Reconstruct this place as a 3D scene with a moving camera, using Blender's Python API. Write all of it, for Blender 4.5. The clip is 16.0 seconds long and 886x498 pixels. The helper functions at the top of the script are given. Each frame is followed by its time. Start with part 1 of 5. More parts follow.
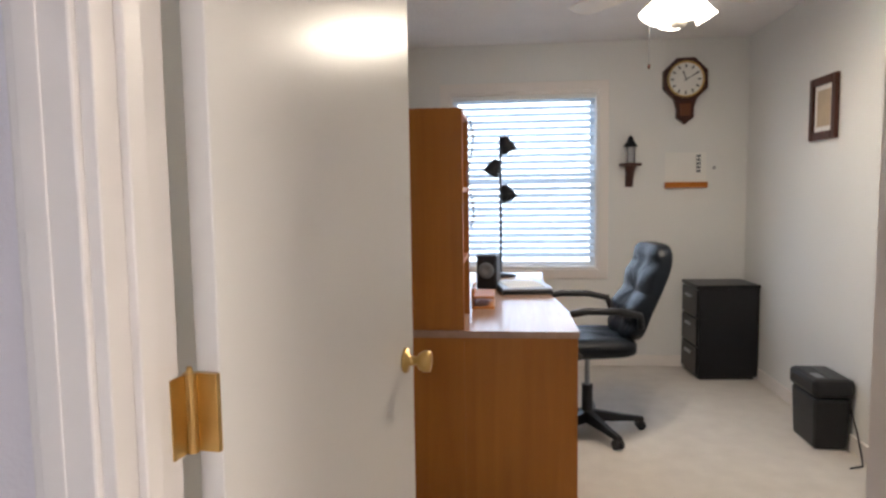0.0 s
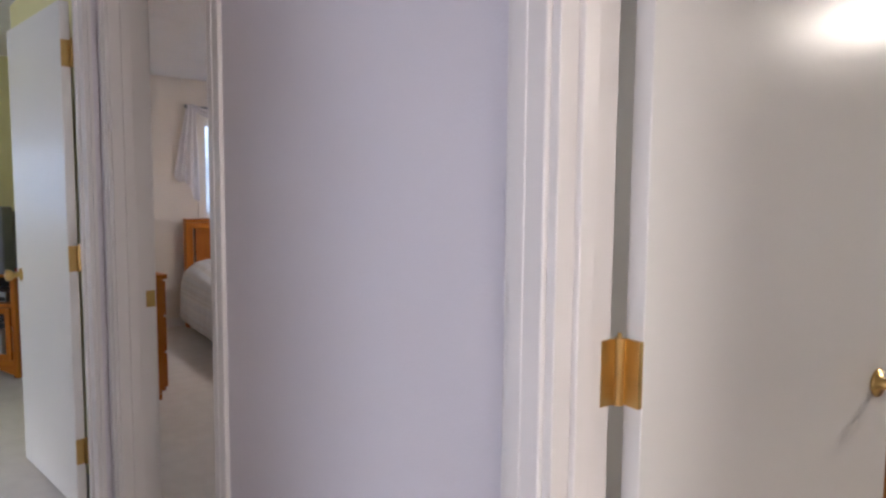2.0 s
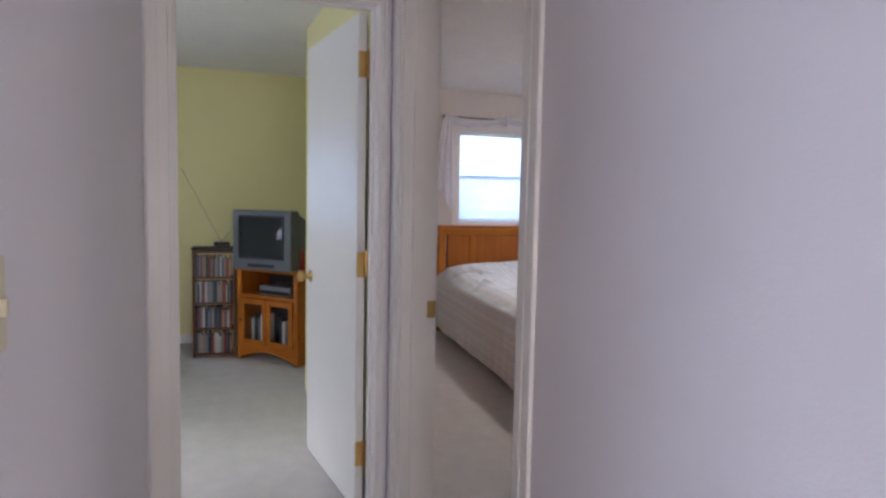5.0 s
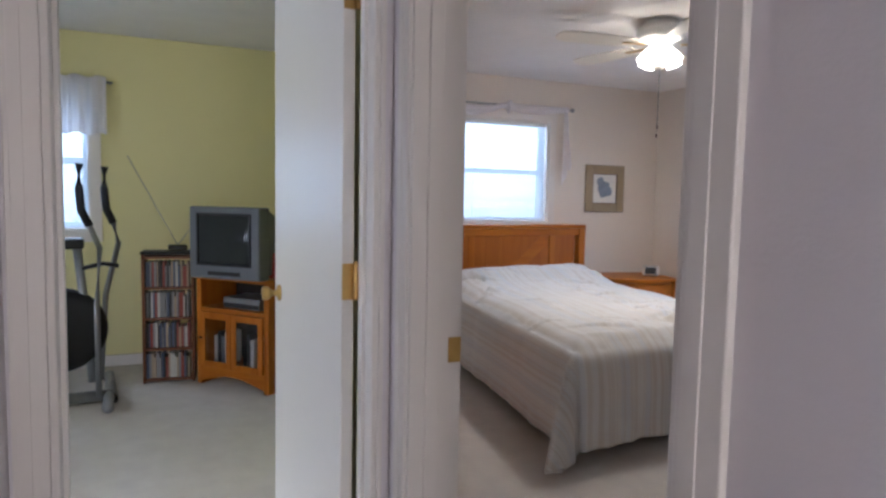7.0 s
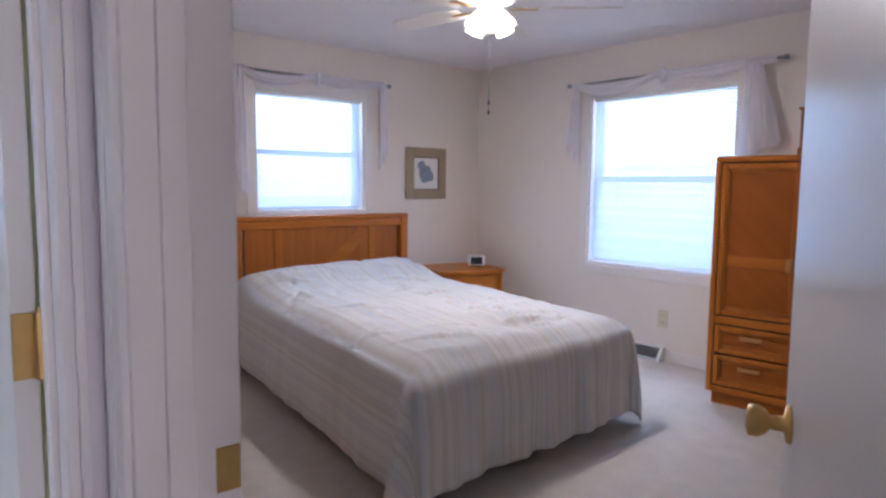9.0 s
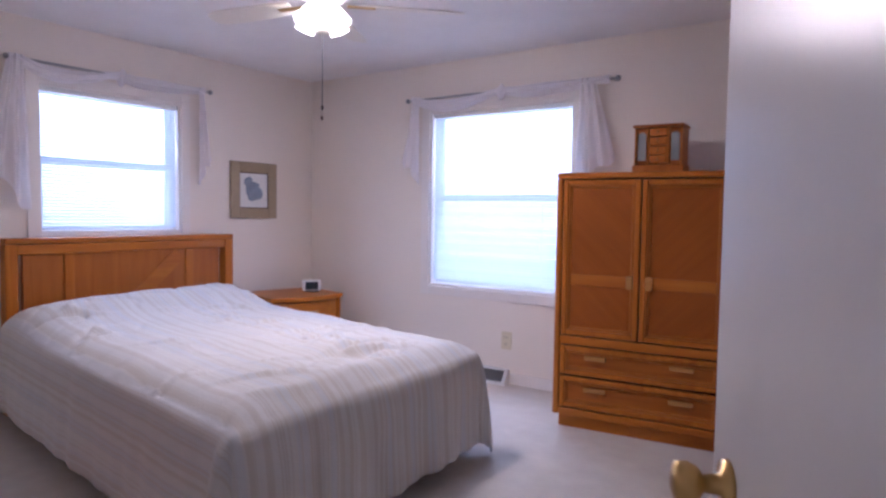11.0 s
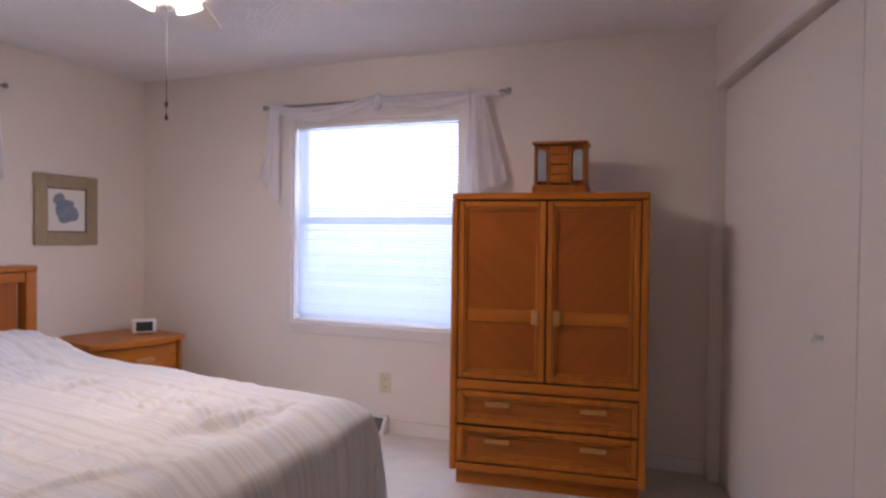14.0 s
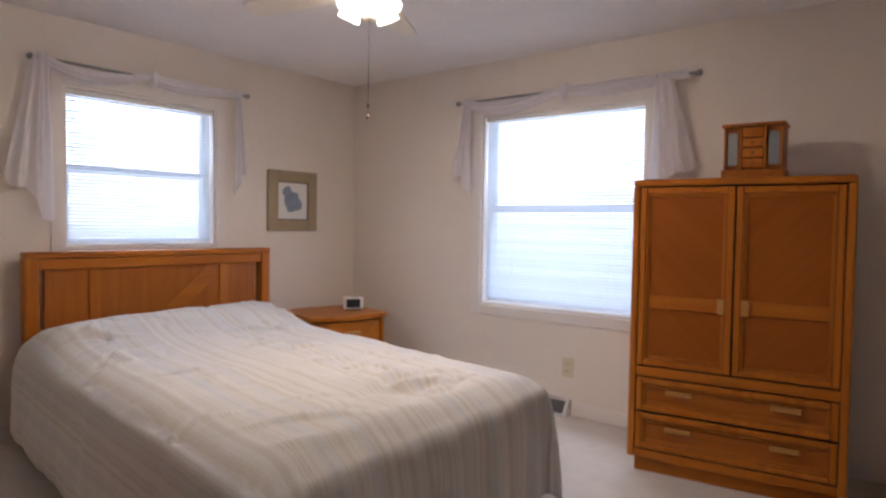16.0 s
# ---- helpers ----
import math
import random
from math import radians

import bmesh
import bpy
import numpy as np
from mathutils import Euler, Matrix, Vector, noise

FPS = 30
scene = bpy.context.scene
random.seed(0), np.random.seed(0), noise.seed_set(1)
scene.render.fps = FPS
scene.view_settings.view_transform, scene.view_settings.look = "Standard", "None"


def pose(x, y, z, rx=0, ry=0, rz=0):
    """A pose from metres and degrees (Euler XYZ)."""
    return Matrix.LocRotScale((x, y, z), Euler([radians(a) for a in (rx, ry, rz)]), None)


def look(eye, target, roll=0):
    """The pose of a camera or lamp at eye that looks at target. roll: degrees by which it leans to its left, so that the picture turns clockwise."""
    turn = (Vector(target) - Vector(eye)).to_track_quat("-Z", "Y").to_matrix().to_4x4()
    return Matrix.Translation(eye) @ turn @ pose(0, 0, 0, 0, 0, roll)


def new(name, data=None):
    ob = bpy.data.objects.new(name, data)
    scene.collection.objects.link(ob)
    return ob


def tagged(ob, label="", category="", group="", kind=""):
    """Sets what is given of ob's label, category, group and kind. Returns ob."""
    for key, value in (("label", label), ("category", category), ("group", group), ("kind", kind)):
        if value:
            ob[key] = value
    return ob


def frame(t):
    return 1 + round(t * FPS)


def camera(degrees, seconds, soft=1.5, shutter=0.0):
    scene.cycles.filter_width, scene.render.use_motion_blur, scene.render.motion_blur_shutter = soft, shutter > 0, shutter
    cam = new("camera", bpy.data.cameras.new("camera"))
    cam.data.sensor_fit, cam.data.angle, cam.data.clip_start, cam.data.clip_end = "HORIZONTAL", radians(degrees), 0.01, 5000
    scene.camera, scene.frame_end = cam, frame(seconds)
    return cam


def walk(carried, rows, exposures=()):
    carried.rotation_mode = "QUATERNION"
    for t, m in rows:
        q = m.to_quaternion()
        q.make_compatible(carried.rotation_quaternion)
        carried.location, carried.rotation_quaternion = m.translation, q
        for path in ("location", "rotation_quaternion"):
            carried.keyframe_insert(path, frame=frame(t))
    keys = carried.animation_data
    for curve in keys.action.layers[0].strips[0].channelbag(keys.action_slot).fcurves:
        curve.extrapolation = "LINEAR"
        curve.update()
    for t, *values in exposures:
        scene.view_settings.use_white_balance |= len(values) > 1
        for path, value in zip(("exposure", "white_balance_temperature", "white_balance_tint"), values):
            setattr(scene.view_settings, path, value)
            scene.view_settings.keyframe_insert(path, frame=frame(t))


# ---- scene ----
cam = camera(68.3, 16.0, 2.6)
EXPOSURE = [(0, 0.40, 5900, 14), (2, 0.40, 5500, 17), (4, 0.48, 5300, 17), (7, 0.52, 5350, 15), (8, 0.52, 5200, 14), (10, 0.64, 5000, 30), (13, 0.50, 5400, 35), (16, 0.38, 6050, 22)]
PATH = [
    (0, (0.302, -0.302, 1.318), (0.095, 1.68, 1.146), -0.8),
    (0.5, (0.337, -0.359, 1.314), (-0.18, 1.566, 1.152), 0.1),
    (1, (0.357, -0.392, 1.301), (-0.474, 1.421, 1.147), 0.4),
    (1.5, (0.355, -0.421, 1.296), (-0.74, 1.247, 1.154), 0.2),
    (2, (0.443, -0.382, 1.31), (-1.039, 0.95, 1.143), 0.5),
    (2.5, (0.412, -0.391, 1.317), (-1.207, 0.771, 1.157), 0.3),
    (3, (0.386, -0.416, 1.315), (-1.339, 0.586, 1.166), 0.5),
    (3.5, (0.355, -0.441, 1.32), (-1.443, 0.422, 1.174), 0.8),
    (4, (0.343, -0.468, 1.323), (-1.502, 0.289, 1.17), 1.1),
    (6.5, (-0.5, -0.308, 1.289), (-2.343, 0.453, 1.133), 1.3),
    (7, (-0.684, -0.244, 1.281), (-2.507, 0.564, 1.126), 1.1),
    (7.5, (-0.878, -0.18, 1.301), (-2.653, 0.728, 1.138), 0.7),
    (8, (-1.038, -0.097, 1.293), (-2.752, 0.921, 1.129), 0.6),
    (8.5, (-1.226, 0.031, 1.289), (-2.855, 1.179, 1.111), 0.6),
    (9, (-1.302, 0.109, 1.292), (-2.824, 1.392, 1.1), 0.6),
    (9.5, (-1.334, 0.147, 1.291), (-2.736, 1.559, 1.096), 0.5),
    (10, (-1.399, 0.197, 1.252), (-2.686, 1.719, 1.085), 0.5),
    (12.5, (-1.813, 0.639, 1.233), (-2.832, 2.36, 1.179), 1.3),
    (13, (-1.919, 0.688, 1.259), (-2.804, 2.48, 1.219), 1.1),
    (13.5, (-2.02, 0.703, 1.269), (-2.772, 2.556, 1.236), 0.8),
    (14, (-2.041, 0.741, 1.261), (-2.785, 2.597, 1.223), 0.7),
    (14.5, (-2.016, 0.745, 1.263), (-2.878, 2.548, 1.201), 0.8),
    (15, (-1.97, 0.743, 1.252), (-3.002, 2.454, 1.171), 1.0),
    (15.5, (-1.932, 0.708, 1.252), (-3.1, 2.329, 1.164), 0.8),
    (16, (-1.888, 0.655, 1.237), (-3.149, 2.206, 1.164), 0.9),
]
walk(cam, [(t, look(eye, target, roll)) for t, eye, target, roll in PATH], EXPOSURE)

# world and light
world = bpy.data.worlds.new("world")
scene.world = world
world.use_nodes = True
wn = world.node_tree
sky = wn.nodes.new("ShaderNodeTexSky")
sky.sky_type = "NISHITA"
sky.sun_disc = False
sky.sun_elevation, sky.sun_rotation = radians(28), radians(180)
wn.links.new(sky.outputs[0], wn.nodes["Background"].inputs[0])
wn.nodes["Background"].inputs[1].default_value = 0.12
sun = new("sun", bpy.data.lights.new("sun", "SUN"))
sun.data.energy, sun.data.angle, sun.data.color = 1.0, radians(12), (1.0, 0.95, 0.88)
sun.matrix_world = look((0, -20, 11), (0, 0, 0))


def window_light(at, target, w, h, watts, color=(0.80, 0.90, 1.0)):
    l = new("window_light", bpy.data.lights.new("window_light", "AREA"))
    l.data.shape, l.data.size, l.data.size_y, l.data.energy = "RECTANGLE", w, h, watts
    l.data.color = color
    l.matrix_world = look(at, target)


def bulb_light(at, watts, r=0.02):
    l = new("bulb_light", bpy.data.lights.new("bulb_light", "POINT"))
    l.data.energy, l.data.shadow_soft_size, l.data.color = watts, r, (1.0, 0.84, 0.62)
    l.location = at


window_light((-4.05, 4.72, 1.36), (-4.05, 0, 1.30), 1.25, 1.38, 24)
window_light((-6.22, 2.70, 1.54), (0, 2.70, 1.50), 0.98, 0.92, 13.5)
window_light((0.40, 4.87, 1.40), (0.40, 0, 1.30), 1.15, 1.28, 13.5)
window_light((-6.22, -1.20, 1.45), (0, -1.20, 1.40), 1.10, 0.95, 18)
# Added fill for the green room's carpet and door, from an unseen south window.
window_light((-3.20, -3.25, 1.35), (-3.30, 0, 1.15), 1.1, 1.25, 14.5, (0.96, 0.97, 1.0))
# Added warm fill from the hall's unseen east end, brightens jambs and door leaf.
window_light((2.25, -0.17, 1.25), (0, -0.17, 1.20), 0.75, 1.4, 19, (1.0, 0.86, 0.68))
# Added cool fill through the south doorway, for the hall's north wall.
window_light((-0.10, -3.25, 1.35), (-0.10, 0, 1.25), 1.5, 1.25, 12.5, (0.84, 0.90, 1.0))

# ---------- materials ----------


def mat(name, color, rough=0.6, metal=0.0, vary=0.06, scale=6.0, bump=0.0, bump_scale=200.0, second=None, emit=0.0):
    m = bpy.data.materials.new(name)
    m.use_nodes = True
    nt = m.node_tree
    b = nt.nodes["Principled BSDF"]
    b.inputs["Roughness"].default_value, b.inputs["Metallic"].default_value = rough, metal
    tc = nt.nodes.new("ShaderNodeTexCoord")
    n1 = nt.nodes.new("ShaderNodeTexNoise")
    n1.inputs["Scale"].default_value, n1.inputs["Detail"].default_value = scale, 6
    nt.links.new(tc.outputs["Object"], n1.inputs["Vector"])
    mix = nt.nodes.new("ShaderNodeMix")
    mix.data_type = "RGBA"
    lo = tuple(c * (1 - vary) for c in color)
    hi = second if second else tuple(min(1, c * (1 + vary)) for c in color)
    mix.inputs[6].default_value, mix.inputs[7].default_value = (*lo, 1), (*hi, 1)
    nt.links.new(n1.outputs[0], mix.inputs[0])
    nt.links.new(mix.outputs[2], b.inputs["Base Color"])
    if bump:
        n2 = nt.nodes.new("ShaderNodeTexNoise")
        n2.inputs["Scale"].default_value, n2.inputs["Detail"].default_value = bump_scale, 4
        nt.links.new(tc.outputs["Object"], n2.inputs["Vector"])
        bp = nt.nodes.new("ShaderNodeBump")
        bp.inputs["Strength"].default_value, bp.inputs["Distance"].default_value = bump, 0.01
        nt.links.new(n2.outputs[0], bp.inputs["Height"])
        nt.links.new(bp.outputs[0], b.inputs["Normal"])
    if emit:
        b.inputs["Emission Color"].default_value, b.inputs["Emission Strength"].default_value = (1.0, 0.88, 0.68, 1), emit
    return m


def wood(name, dark, light, axis=2, rough=0.38, scale=1.0):
    """Wood with grain running along one axis."""
    m = bpy.data.materials.new(name)
    m.use_nodes = True
    nt = m.node_tree
    b = nt.nodes["Principled BSDF"]
    b.inputs["Roughness"].default_value, b.inputs["Specular IOR Level"].default_value = rough, 0.32
    tc = nt.nodes.new("ShaderNodeTexCoord")
    mp = nt.nodes.new("ShaderNodeMapping")
    s = [26.0 * scale] * 3
    s[axis] = 1.6 * scale
    mp.inputs["Scale"].default_value = s
    info = nt.nodes.new("ShaderNodeObjectInfo")
    nt.links.new(tc.outputs["Object"], mp.inputs["Vector"])
    nt.links.new(info.outputs["Random"], mp.inputs["Location"])
    n1 = nt.nodes.new("ShaderNodeTexNoise")
    n1.inputs["Scale"].default_value, n1.inputs["Detail"].default_value, n1.inputs["Distortion"].default_value = 1.0, 8, 0.6
    nt.links.new(mp.outputs[0], n1.inputs["Vector"])
    ramp = nt.nodes.new("ShaderNodeValToRGB")
    ramp.color_ramp.elements[0].position, ramp.color_ramp.elements[1].position = 0.2, 0.85
    ramp.color_ramp.elements[0].color, ramp.color_ramp.elements[1].color = (*dark, 1), (*light, 1)
    nt.links.new(n1.outputs[0], ramp.inputs[0])
    n3 = nt.nodes.new("ShaderNodeTexNoise")
    n3.inputs["Scale"].default_value = 2.5
    nt.links.new(tc.outputs["Object"], n3.inputs["Vector"])
    mul = nt.nodes.new("ShaderNodeMix")
    mul.data_type, mul.blend_type = "RGBA", "MULTIPLY"
    mul.inputs[0].default_value = 0.22
    nt.links.new(ramp.outputs[0], mul.inputs[6])
    nt.links.new(n3.outputs[0], mul.inputs[7])
    nt.links.new(mul.outputs[2], b.inputs["Base Color"])
    bp = nt.nodes.new("ShaderNodeBump")
    bp.inputs["Strength"].default_value, bp.inputs["Distance"].default_value = 0.12, 0.004
    nt.links.new(n1.outputs[0], bp.inputs["Height"])
    nt.links.new(bp.outputs[0], b.inputs["Normal"])
    return m


def cloth(name, color, through_light=0.5, rough=0.9):
    """Thin white stuff that lets light through."""
    m = mat(name, color, rough, vary=0.04, scale=20)
    nt = m.node_tree
    b = nt.nodes["Principled BSDF"]
    tr = nt.nodes.new("ShaderNodeBsdfTranslucent")
    tr.inputs[0].default_value = (*color, 1)
    mx = nt.nodes.new("ShaderNodeMixShader")
    mx.inputs[0].default_value = through_light
    nt.links.new(b.outputs[0], mx.inputs[1])
    nt.links.new(tr.outputs[0], mx.inputs[2])
    nt.links.new(mx.outputs[0], nt.nodes["Material Output"].inputs[0])
    return m


def striped(name, base, stripe, cool, count):
    """Bedspread: uneven woven stripes along the bed, with fine slubs."""
    m = mat(name, base, 0.78, vary=0.05, scale=9, bump=0.15, bump_scale=90)
    nt = m.node_tree
    b = nt.nodes["Principled BSDF"]
    b.inputs["Sheen Weight"].default_value = 0.25
    uv = nt.nodes.new("ShaderNodeUVMap")
    sep = nt.nodes.new("ShaderNodeSeparateXYZ")
    nt.links.new(uv.outputs[0], sep.inputs[0])
    last = b.inputs["Base Color"].links[0].from_socket
    for tint, freq, lo, hi, shift in ((stripe, count, 0.52, 0.60, 0.0), (cool, count * 0.55, 0.56, 0.62, 31.7), (stripe, count * 2.6, 0.60, 0.66, 77.0)):
        mul = nt.nodes.new("ShaderNodeMath")
        mul.operation = "MULTIPLY_ADD"
        mul.inputs[1].default_value, mul.inputs[2].default_value = freq, shift
        nt.links.new(sep.outputs[1], mul.inputs[0])
        n = nt.nodes.new("ShaderNodeTexNoise")
        n.noise_dimensions = "1D"
        n.inputs["Scale"].default_value, n.inputs["Detail"].default_value = 1.0, 1.0
        nt.links.new(mul.outputs[0], n.inputs["W"])
        rng = nt.nodes.new("ShaderNodeMapRange")
        rng.inputs["To Max"].default_value = 0.8
        rng.inputs["From Min"].default_value, rng.inputs["From Max"].default_value = lo, hi
        nt.links.new(n.outputs[0], rng.inputs["Value"])
        mx = nt.nodes.new("ShaderNodeMix")
        mx.data_type = "RGBA"
        mx.inputs[7].default_value = (*tint, 1)
        nt.links.new(last, mx.inputs[6])
        nt.links.new(rng.outputs[0], mx.inputs[0])
        last = mx.outputs[2]
    nt.links.new(last, b.inputs["Base Color"])
    return m


def glassy(name, rough=0.0, color=(1, 1, 1)):
    m = bpy.data.materials.new(name)
    m.use_nodes = True
    b = m.node_tree.nodes["Principled BSDF"]
    b.inputs["Base Color"].default_value = (*color, 1)
    b.inputs["Transmission Weight"].default_value, b.inputs["Roughness"].default_value, b.inputs["IOR"].default_value = 1.0, rough, 1.45
    return m


M_HALL = mat("paint_hall", (0.76, 0.715, 0.735), 0.55, vary=0.025, scale=1.5, bump=0.10, bump_scale=160)
M_BED = mat("paint_bedroom", (0.80, 0.73, 0.655), 0.6, vary=0.025, scale=1.5, bump=0.10, bump_scale=160)
M_OFFICE = mat("paint_office", (0.74, 0.74, 0.72), 0.6, vary=0.025, scale=1.5, bump=0.10, bump_scale=160)
M_GREEN = mat("paint_green", (0.79, 0.73, 0.37), 0.55, vary=0.03, scale=1.5, bump=0.10, bump_scale=160)
M_CEIL = mat("paint_ceiling", (0.85, 0.83, 0.82), 0.9, vary=0.05, scale=5, bump=0.5, bump_scale=45)
M_TRIM = mat("paint_trim", (0.80, 0.755, 0.715), 0.36, vary=0.02, scale=4, bump=0.012, bump_scale=30)
M_DOOR = mat("paint_door", (0.80, 0.77, 0.72), 0.28, vary=0.02, scale=3, bump=0.04, bump_scale=30)
M_CARPET = mat("carpet", (0.76, 0.70, 0.63), 0.97, vary=0.12, scale=9, bump=1.0, bump_scale=260, second=(0.84, 0.79, 0.72))
M_BRASS = mat("brass", (0.60, 0.40, 0.14), 0.28, 1.0, vary=0.15, scale=30)
M_OAK = wood("oak_honey", (0.40, 0.105, 0.005), (0.62, 0.215, 0.014), 2)
M_OAKH = wood("oak_honey_cross", (0.40, 0.105, 0.005), (0.62, 0.215, 0.014), 0)
M_OAKY = wood("oak_honey_deep", (0.40, 0.105, 0.005), (0.62, 0.215, 0.014), 1)
M_OAKD = wood("oak_panel", (0.36, 0.098, 0.007), (0.51, 0.168, 0.017), 2)
M_CHERRY = wood("desk_veneer", (0.42, 0.145, 0.020), (0.54, 0.205, 0.032), 2, scale=0.8)
# Paler, greyer than the desk veneer: the window's reflection is mixed into the colour.
M_DESKTOP = wood("desk_top_veneer_with_sheen", (0.42, 0.26, 0.17), (0.54, 0.36, 0.26), 1, rough=0.16)
M_DARKWOOD = wood("dark_wood", (0.035, 0.012, 0.008), (0.09, 0.03, 0.018), 2)
M_RACK = wood("rack_wood", (0.14, 0.045, 0.02), (0.24, 0.085, 0.04), 2)
M_BLACK = mat("black_plastic", (0.016, 0.016, 0.018), 0.38, vary=0.2, scale=20, bump=0.05)
M_BLACKM = mat("black_metal", (0.012, 0.012, 0.014), 0.30, vary=0.2, scale=30)
M_BLACKM.node_tree.nodes["Principled BSDF"].inputs["Specular IOR Level"].default_value = 0.25
M_BLACK.node_tree.nodes["Principled BSDF"].inputs["Specular IOR Level"].default_value = 0.3
M_LEATHER = mat("black_leather", (0.008, 0.011, 0.016), 0.36, vary=0.25, scale=12, bump=0.35, bump_scale=60)
M_LEATHER.node_tree.nodes["Principled BSDF"].inputs["Specular IOR Level"].default_value = 0.22
M_GREYP = mat("grey_plastic", (0.115, 0.125, 0.14), 0.45, vary=0.08, scale=12)
M_SCREEN = mat("screen_glass", (0.02, 0.024, 0.024), 0.08, vary=0.1)
M_STEEL = mat("grey_steel", (0.33, 0.34, 0.36), 0.35, 0.6, vary=0.08, scale=20)
M_WHITEP = mat("white_plastic", (0.80, 0.80, 0.78), 0.4, vary=0.03)
M_IVORY = mat("ivory_plastic", (0.68, 0.60, 0.43), 0.45, vary=0.03)
M_PAPER = mat("paper", (0.80, 0.79, 0.75), 0.8, vary=0.04, scale=10)
M_VINYL = mat("window_vinyl", (0.80, 0.82, 0.84), 0.4, vary=0.02)
M_BLIND = cloth("blind_slat", (0.62, 0.70, 0.77), 0.11, 0.5)
M_SHEER = cloth("sheer_curtain", (0.90, 0.87, 0.89), 0.45)
M_SPREAD = striped("bedspread", (0.61, 0.595, 0.57), (0.53, 0.49, 0.445), (0.55, 0.56, 0.58), 64.0)
M_GLASS = glassy("pane_glass")
M_SHADE = cloth("lit_shade", (0.93, 0.90, 0.84), 0.6, 0.4)
M_SHADE.node_tree.nodes["Principled BSDF"].inputs["Emission Color"].default_value = (1.0, 0.88, 0.68, 1)
M_SHADE.node_tree.nodes["Principled BSDF"].inputs["Emission Strength"].default_value = 10.0
M_FAN = mat("fan_blade", (0.78, 0.74, 0.66), 0.4, vary=0.04)
M_MAT = mat("picture_frame_grey", (0.37, 0.29, 0.18), 0.5, vary=0.15, scale=25)
M_BLUEINK = mat("print_blue_grey", (0.23, 0.28, 0.36), 0.7, vary=0.4, scale=18)
# Near-black paint for the shade inside furniture; also colours the hinge screws.
M_DARKVOID = mat("dark_inside_shade_and_screws", (0.02, 0.015, 0.012), 0.8)
M_ROSE = mat("sepia_print", (0.50, 0.40, 0.27), 0.6, vary=0.2, scale=14)
M_RED = mat("red_cloth", (0.5, 0.04, 0.03), 0.6)
M_SKIRT = mat("box_spring", (0.30, 0.24, 0.21), 0.9, vary=0.1, scale=14, bump=0.2)
M_GRASS = mat("lawn", (0.10, 0.13, 0.04), 0.95, vary=0.3, scale=2)

# ---------- mesh helpers ----------


def mesh_ob(name, bm, m, parent=None, smooth=False):
    me = bpy.data.meshes.new(name)
    bmesh.ops.recalc_face_normals(bm, faces=bm.faces[:])
    bm.to_mesh(me)
    bm.free()
    if smooth:
        for p in me.polygons:
            p.use_smooth = True
    me.materials.append(m)
    ob = new(name, me)
    if parent:
        ob.parent = parent
    return ob


def add_box(bm, x0, x1, y0, y1, z0, z1, bev=0.0, m=None):
    r = bmesh.ops.create_cube(bm, size=1.0)
    vs = r["verts"]
    t = Matrix.Translation(((x0 + x1) / 2, (y0 + y1) / 2, (z0 + z1) / 2)) @ Matrix.Diagonal((abs(x1 - x0), abs(y1 - y0), abs(z1 - z0), 1))
    if m is not None:
        t = m @ t
    bmesh.ops.transform(bm, matrix=t, verts=vs)
    if bev:
        es = list({e for v in vs for e in v.link_edges})
        bmesh.ops.bevel(bm, geom=es, offset=bev, segments=2, affect="EDGES", profile=0.5)


def box(name, x0, x1, y0, y1, z0, z1, m, parent=None, bev=0.0, turn=None):
    bm = bmesh.new()
    add_box(bm, x0, x1, y0, y1, z0, z1, bev, turn)
    return mesh_ob(name, bm, m, parent)


def add_cyl(bm, p0, p1, r0, r1=None, seg=16, caps=True):
    p0, p1 = Vector(p0), Vector(p1)
    d = p1 - p0
    r1 = r0 if r1 is None else r1
    t = Matrix.Translation((p0 + p1) / 2) @ d.to_track_quat("Z", "Y").to_matrix().to_4x4()
    bmesh.ops.create_cone(bm, cap_ends=caps, segments=seg, radius1=r0, radius2=r1, depth=d.length, matrix=t)


def cyl(name, p0, p1, r0, m, parent=None, r1=None, seg=16):
    bm = bmesh.new()
    add_cyl(bm, p0, p1, r0, r1, seg)
    return mesh_ob(name, bm, m, parent, smooth=False)


def tube(name, pts, r, m, parent=None, seg=8):
    """A bent rod through the points."""
    bm = bmesh.new()
    rings = []
    pts = [Vector(p) for p in pts]
    for i, p in enumerate(pts):
        d = (pts[min(i + 1, len(pts) - 1)] - pts[max(i - 1, 0)]).normalized()
        q = d.to_track_quat("Z", "Y")
        rings.append([bm.verts.new(p + q @ Vector((r * math.cos(a), r * math.sin(a), 0))) for a in [k * 2 * math.pi / seg for k in range(seg)]])
    for a, b in zip(rings, rings[1:]):
        for k in range(seg):
            bm.faces.new((a[k], a[(k + 1) % seg], b[(k + 1) % seg], b[k]))
    bm.faces.new(rings[0][::-1])
    bm.faces.new(rings[-1])
    return mesh_ob(name, bm, m, parent, smooth=True)


def lathe(name, profile, at, m, parent=None, seg=24, turn=None):
    """A turned body: (radius, height) pairs round an upright axis."""
    bm = bmesh.new()
    t = Matrix.Translation(at) @ (turn if turn is not None else Matrix.Identity(4))
    rings = [[bm.verts.new(t @ Vector((r * math.cos(k * 2 * math.pi / seg), r * math.sin(k * 2 * math.pi / seg), z))) for k in range(seg)] for r, z in profile]
    for a, b in zip(rings, rings[1:]):
        for k in range(seg):
            bm.faces.new((a[k], a[(k + 1) % seg], b[(k + 1) % seg], b[k]))
    return mesh_ob(name, bm, m, parent, smooth=True)


